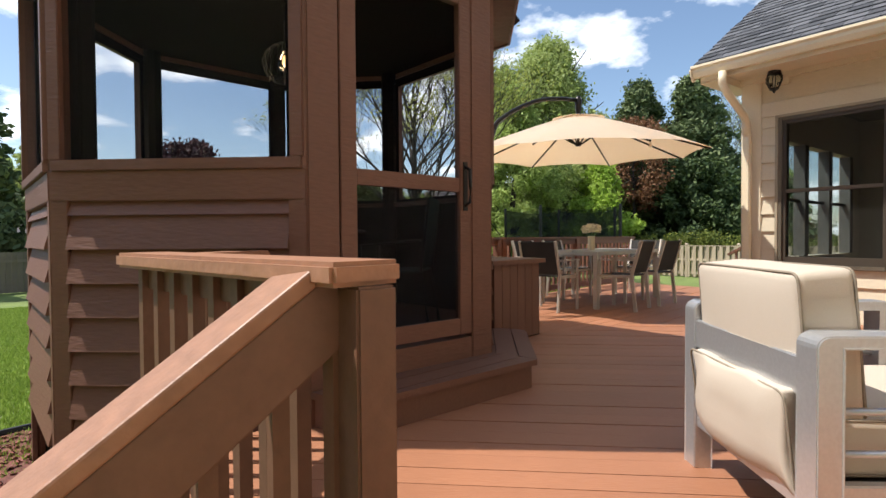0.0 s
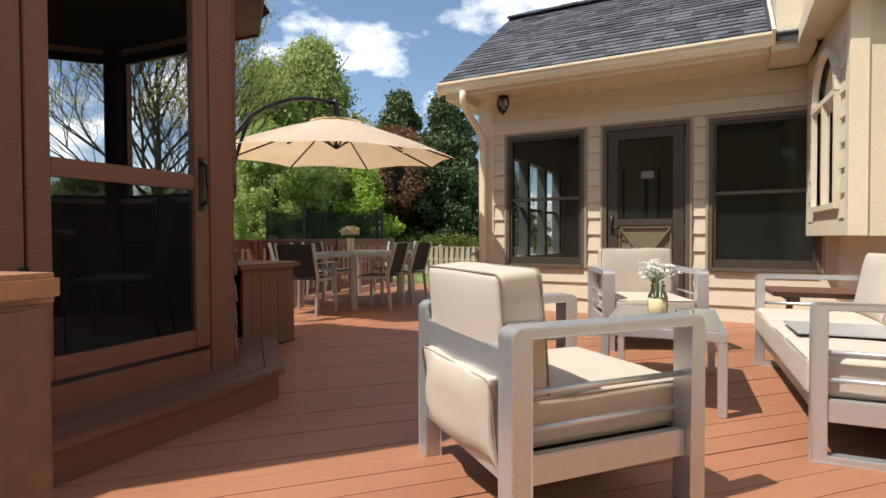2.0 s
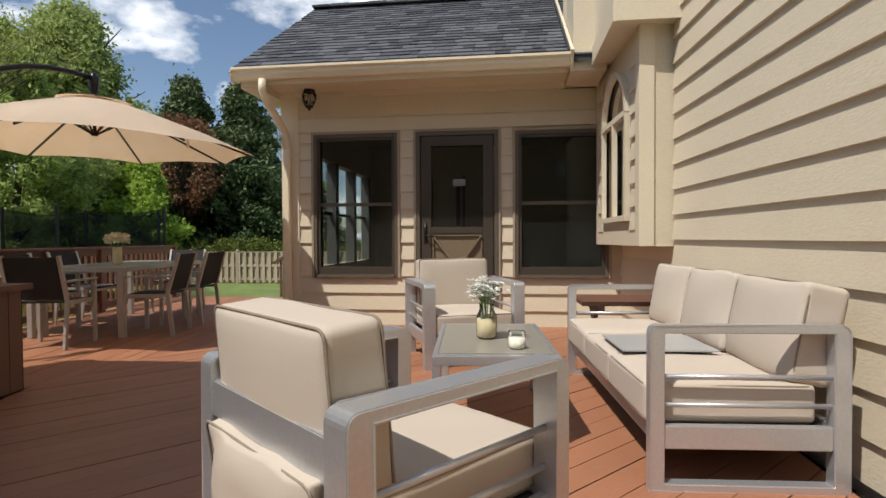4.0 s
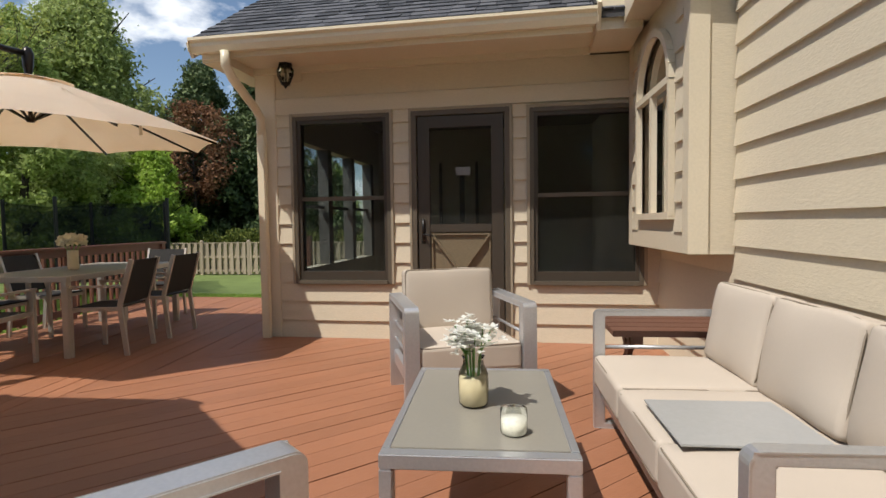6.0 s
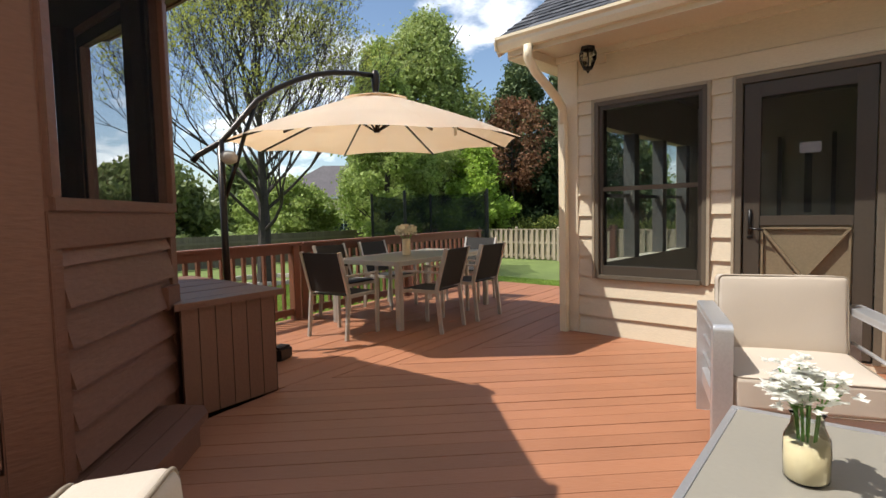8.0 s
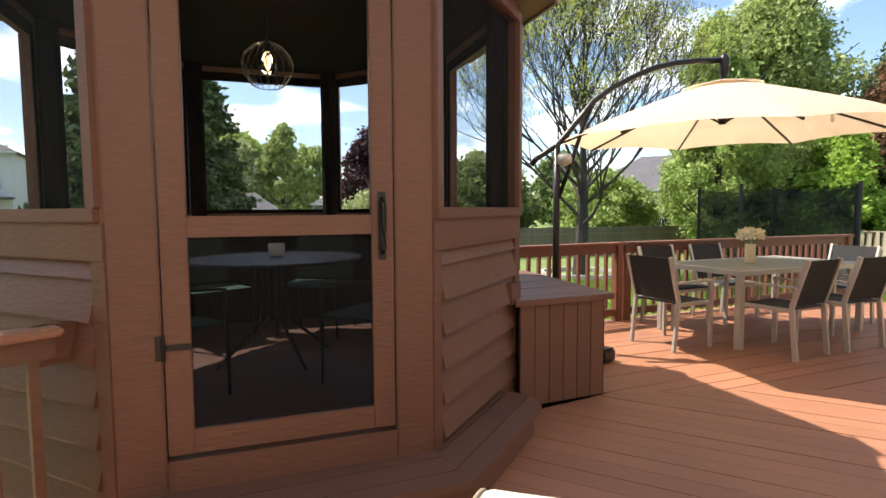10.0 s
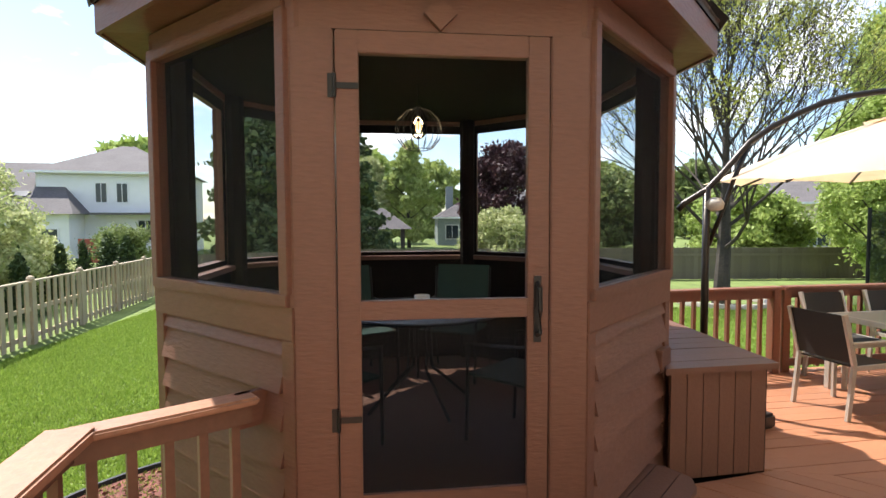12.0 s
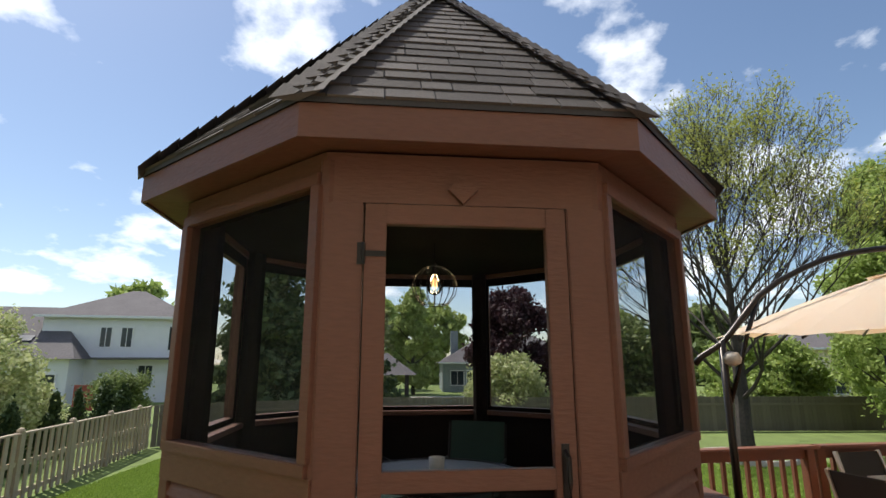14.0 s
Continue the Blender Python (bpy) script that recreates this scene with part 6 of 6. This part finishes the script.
tree("dark shrubby tree under the pines", (-16.0, 23.8), 5.2, 5.0, "dark", 33, "oval", 26000, 0.11, 0.02, 0.1)
tree("dark shrubby tree under the pines", (-11.4, 25.0), 5.2, 5.0, "dark", 34, "oval", 26000, 0.11, 0.02, 0.1)
tree("young bright green maple in front of the pines", (-13.2, 19.9), 4.9, 3.8, "maple", 17, "egg", 24000, 0.10, 0.1, 0.07)
tree("mid green shrubby tree behind the netting", (-16.3, 21.0), 4.6, 4.8, "mid", 18, "oval", 24000, 0.10, 0.02, 0.1)
tree("mid green shrubby tree near the back fence", (-20.2, 22.2), 4.6, 5.2, "mid", 35, "oval", 24000, 0.10, 0.02, 0.1)
bare_tree((-17.5, 42.0), 13.0, 19, "distant pale tree just coming into leaf", 7000, 18, 0.25)
tree("distant green tree beyond the house corner", (-13.5, 38.0), 6.0, 6.0, "light", 20, "oval", 12000, 0.16, 0.05)
for k in range(13):
    bush("yellow-green clipped hedge behind the picket fence", (-16.2 + k * 1.05, 20.6 + 0.15 * math.sin(k)), 0.85, 1.95 + 0.1 * math.sin(k * 2.1), "hedge", 40 + k, 4500, 0.05, name="hedge")

net = thing("trampoline_net", "dark safety netting enclosure standing on the far lawn", "netting enclosure", (-10.3, 14.2, GZ))
NP = [(-2.1, -0.9), (0.1, -1.5), (1.9, 0.15), (0.5, 1.9), (-1.6, 1.4)]
for k, (x, y) in enumerate(NP):
    bm = bmesh.new()
    tube(bm, [(x, y, 0), (x, y, 2.55)], 0.045, 8)
    part("pole", bm, M["black"], net)
    x1, y1 = NP[(k + 1) % 5]
    bm = bmesh.new()
    q = []
    for j in range(9):
        f = j / 8
        q.append((bm.verts.new((x + (x1 - x) * f, y + (y1 - y) * f, 0.45)), bm.verts.new((x + (x1 - x) * f, y + (y1 - y) * f, 2.5 - 0.12 * math.sin(f * math.pi)))))
    for a, b in zip(q, q[1:]):
        bm.faces.new((a[0], b[0], b[1], a[1]))
    part("net", bm, M["netting"], net)
bm = bmesh.new()
slab(bm, NP, 0.42, 0.48)
part("mat", bm, M["black"], net)


def grass(x0, x1, y0, y1, count, seed):
    """Short blades over a stretch of lawn, one mesh."""
    rs = np.random.RandomState(seed)
    c = np.stack([rs.uniform(x0, x1, count), rs.uniform(y0, y1, count), np.full(count, GZ)], axis=1)
    a = rs.uniform(0, 6.28, count)
    w = np.stack([np.cos(a), np.sin(a), np.zeros(count)], axis=1) * 0.012
    tip = np.stack([rs.normal(0, 0.02, count), rs.normal(0, 0.02, count), rs.uniform(0.025, 0.06, count)], axis=1)
    v = np.stack([c - w, c + w, c + tip], axis=1).reshape(-1, 3)
    me = bpy.data.meshes.new("grass")
    me.vertices.add(len(v))
    me.vertices.foreach_set("co", v.ravel())
    me.loops.add(count * 3)
    me.loops.foreach_set("vertex_index", np.arange(count * 3))
    me.polygons.add(count)
    me.polygons.foreach_set("loop_start", np.arange(count) * 3)
    me.polygons.foreach_set("loop_total", np.full(count, 3))
    me.update(calc_edges=True)
    me.materials.append(LEAF["grass"])
    tagged(new("grass", me), "short mown green grass blades of the lawn", "grass", kind="stuff")


LEAF["grass"] = island_material("grass blades", (0.18, 0.285, 0.04), (0.37, 0.48, 0.10), 0.8, trans=0.3)
grass(-14.0, -3.0, -5.3, 0.5, 190000, 1)
grass(-12.0, -4.9, 3.0, 14.0, 120000, 2)

# south-west garden
for x, y, r, h, s, shape in ((-17.9, -9.4, 0.75, 1.95, 1, "cone"), (-16.6, -9.5, 0.42, 1.6, 2, "cone"), (-14.0, -8.5, 0.4, 1.6, 3, "cone"), (-11.5, -7.8, 0.4, 1.5, 4, "cone"),
                             (-9.6, -7.4, 0.5, 1.4, 5, "cone"), (-17.4, -8.5, 0.55, 1.75, 6, "cone")):
    bush("dark green conical yew bush beyond the picket fence", (x, y), r, h, "dark", 60 + s, 5000, 0.06, shape, name="conical_bush")
bush("round dark green topiary bush near the neighbour's terrace", (-21.4, -10.8), 1.15, 2.4, "mid", 70, 7000, 0.07, "round", 0.5)
tree("cream-leaved shrubby tree beyond the picket fence", (-12.2, -10.1), 4.0, 4.2, "cream", 71, "oval", 24000, 0.07, 0.05, 0.08)
tree("cream-leaved shrubby tree beyond the picket fence", (-14.4, -9.9), 2.0, 2.6, "cream", 72, "oval", 9000, 0.07, 0.02, 0.06)
conifer("tall dark spruce seen past the gazebo screens", (-19.6, -4.6), 9.2, 3.8, "pine", 73, 30000, 0.16)
conifer("tall dark spruce beside another spruce", (-21.8, -1.9), 8.6, 3.6, "pine", 74, 30000, 0.16)
tree("wine-red leaved tree beside the neighbour's house", (-26.0, 5.9), 6.2, 5.0, "purple", 75, "oval", 22000, 0.14, 0.12)
tree("cream-green shrub beyond the back fence", (-19.9, 4.6), 2.7, 3.4, "cream", 76, "oval", 16000, 0.08, 0.02, 0.06)
tree("tall spring-green tree beyond the pool garden", (-43.0, 0.6), 9.0, 4.6, "pear", 77, "egg", 16000, 0.18, 0.1)
tree("pale green tree beyond the pool garden", (-43.5, -2.6), 7.8, 3.4, "cream", 78, "oval", 12000, 0.2, 0.1)
tree("red-blossomed small tree by the pavilion", (-29.5, -2.6), 3.6, 2.0, "red", 79, "oval", 8000, 0.1, 0.15, 0.06)
bush("rounded green bush by the pavilion", (-26.5, -1.6), 0.55, 1.3, "mid", 80, 3000, 0.06)
bush("brown-leaved low bush by the pool", (-25.0, -0.7), 0.8, 0.9, "brownl", 81, 3000, 0.06)
# unseen trees, added to keep bright sky out of the window reflections
for k in range(5):
    tree("unseen broad green tree added behind the stairs for darker window reflections", (-3.5 + 4.2 * k, -15.0 - k % 2), 9.5, 6.0, "mid", 90 + k, "oval", 9000, 0.24, 0.03)
tree("green tree behind the back fence", (-27.0, 11.2), 4.6, 7.0, "mid", 82, "oval", 22000, 0.16, 0.05)
tree("bright green tree at the fence corner", (-15.2, 16.6), 8.4, 4.2, "light", 83, "egg", 34000, 0.09, 0.05)
for k in range(14):
    tree("distant green tree on the skyline", (-60 + 9 * math.sin(k * 2.1), -34 + k * 7.5), 8 + 2.5 * math.sin(k * 1.7), 8, ("mid", "light", "pear")[k % 3], 90 + k, "oval", 6000, 0.4, 0.02)
for k in range(5):
    bush("low green shrub along the back fence", (-20.2, 6.5 + k * 1.9), 0.9, 1.5, "mid", 120 + k, 3500, 0.08)


def window_far(parent, x, y, z, w, h, rz, frame_mat="whitewall"):
    """A neighbour's window with frame, mullion and glass on a wall facing along local -y."""
    wd = part("window", bmesh.new(), M[frame_mat], parent)
    wd.matrix_basis = pose(x, y, z, 0, 0, rz)
    part("frame", bx(-w / 2 - 0.06, w / 2 + 0.06, -0.06, 0.02, -0.06, h + 0.06), M[frame_mat], wd)
    part("pane", bx(-w / 2, w / 2, -0.07, -0.05, 0, h), M["farglass"], wd)
    part("glazing_bar", bx(-0.02, 0.02, -0.085, -0.07, 0, h), M[frame_mat], wd)


def hip_house(name, label, at, rz, W, D, H, slope, wall, base=0.0, eave=0.4):
    g = thing(name, label, "house", (at[0], at[1], GZ + base), rz)
    part("wall", bx(-W / 2, W / 2, -D / 2, D / 2, -1.0, H), M[wall], g)
    bm = bmesh.new()
    hw, hd = W / 2 + eave, D / 2 + eave
    top = H + hd * slope
    v = [bm.verts.new(p) for p in ((-hw, -hd, H), (hw, -hd, H), (hw, hd, H), (-hw, hd, H), (-hw + hd * 0.95, 0, top), (hw - hd * 0.95, 0, top))]
    for f in ((0, 1, 5, 4), (1, 2, 5), (2, 3, 4, 5), (3, 0, 4), (0, 3, 2, 1)):
        bm.faces.new([v[i] for i in f])
    part("roof", bm, M["farroof"], g, "grey-brown shingle roof")
    part("gutter", bx(-hw, hw, -hd - 0.08, -hd, H - 0.1, H + 0.04), M["whitewall"], g)
    return g, top


def white_house():
    # -y faces the garden
    g, top = hip_house("house_white", "two-storey white house with grey hipped roofs beyond the yew bushes", (-38.3, -19.3), 103, 8.4, 8.0, 5.6, 0.5, "whitewall", -0.2)
    for x in (-0.6, 0.6):
        window_far(g, x, -4.0, 3.7, 0.6, 1.2, 0)
    window_far(g, 3.4, -4.0, 3.5, 0.6, 1.5, 0)
    bay_ = window_far(g, 1.9, -4.0, 1.2, 0.8, 1.3, 0)
    window_far(g, 3.5, -4.0, 0.6, 0.4, 1.6, 0)
    part("porch_roof", bm_beam((-1.0, -4.5, 2.95), (4.3, -4.5, 2.95), 1.2, 0.12), M["farroof"], g)
    part("wing_wall", bx(-11.0, -1.6, -6.5, -1, -1.0, 2.9), M["whitewall"], g)
    window_far(g, -3.3, -6.52, 0.7, 2.2, 1.3, 0)
    window_far(g, -5.4, -6.52, 0.7, 0.8, 1.3, 0)
    window_far(g, -8.4, -6.52, 1.0, 1.2, 1.6, 0)
    bm = bmesh.new()
    v = [bm.verts.new(p) for p in ((-11.6, -7.0, 2.9), (-1.2, -7.0, 2.9), (-4.0, -1.0, 6.4), (-10.0, -1.0, 6.4), (-1.2, -1.0, 2.9), (-11.6, -1.0, 2.9))]
    for f in ((0, 1, 2, 3), (1, 4, 2), (0, 3, 5), (3, 2, 4, 5), (0, 5, 4, 1)):
        bm.faces.new([v[i] for i in f])
    part("wing_roof", bm, M["farroof"], g)
    part("chimney", bx(-9.6, -8.3, -2.6, -1.6, 4.5, 7.0), M["farroof"], g, "grey chimney")
    for x in (-6.4, -4.6):
        sk = part("skylight", bx(-0.4, 0.4, -0.35, 0.35, 0, 0.06), M["farglass"], g)
        sk.matrix_basis = pose(x, -5.0, 4.12, 30, 0, 0)
    return g


white_house()
g, _ = hip_house("house_grey", "two-storey grey house beyond the pool garden", (-51.5, 9.6), 90, 13.0, 9.0, 3.4, 0.55, "greywall", -0.9)
for x in (-5.2, -3.8):
    window_far(g, x, -4.5, 1.5, 1.1, 1.2, 0)
    window_far(g, x, -4.5, -0.5, 1.1, 0.9, 0)
part("chimney", bx(-5.6, -4.9, -1.2, -0.4, 3.5, 6.4), M["greywall"], g)
g, _ = hip_house("house_beige", "pale gabled house behind the budding tree", (-38.5, 32.0), 52, 12.0, 9.0, 3.6, 0.62, "cream", -0.2)
window_far(g, 0.0, -4.5, 0.6, 1.4, 1.3, 0)
window_far(g, 3.0, -4.5, 0.6, 1.0, 1.3, 0)
pv = thing("pavilion", "open garden pavilion with a grey hipped roof by the pool", "pavilion", (-35.5, -1.6, GZ - 0.5), 90)
for sx in (-1, 1):
    for sy in (-1, 1):
        part("post", bx(sx * 1.9 - 0.09, sx * 1.9 + 0.09, sy * 1.6 - 0.09, sy * 1.6 + 0.09, 0, 2.2), M["bark"], pv)
bm = bmesh.new()
v = [bm.verts.new(p) for p in ((-2.5, -2.2, 2.2), (2.5, -2.2, 2.2), (2.5, 2.2, 2.2), (-2.5, 2.2, 2.2), (-0.6, 0, 3.6), (0.6, 0, 3.6))]
for f in ((0, 1, 5, 4), (1, 2, 5), (2, 3, 4, 5), (3, 0, 4), (0, 3, 2, 1)):
    bm.faces.new([v[i] for i in f])
part("roof", bm, M["farroof"], pv)
pt = structure("pool_terrace", bx(-40, -28, -3, 6, GZ, GZ + 0.02), M["pave"], "pale paved terrace of the neighbours' pool")
part("water", bx(-36.5, -32, 0.5, 3.5, GZ + 0.022, GZ + 0.03), M["poolw"], pt, "blue pool water")
rd = thing("red_deck_screen", "red-stained wooden deck rail at the white house", "fence", (-29.5, -17.6, GZ), 60)
for k in range(12):
    part("board", bx(k * 0.16, k * 0.16 + 0.145, -0.02, 0.02, 0.0, 1.3), M["redwood"], rd)
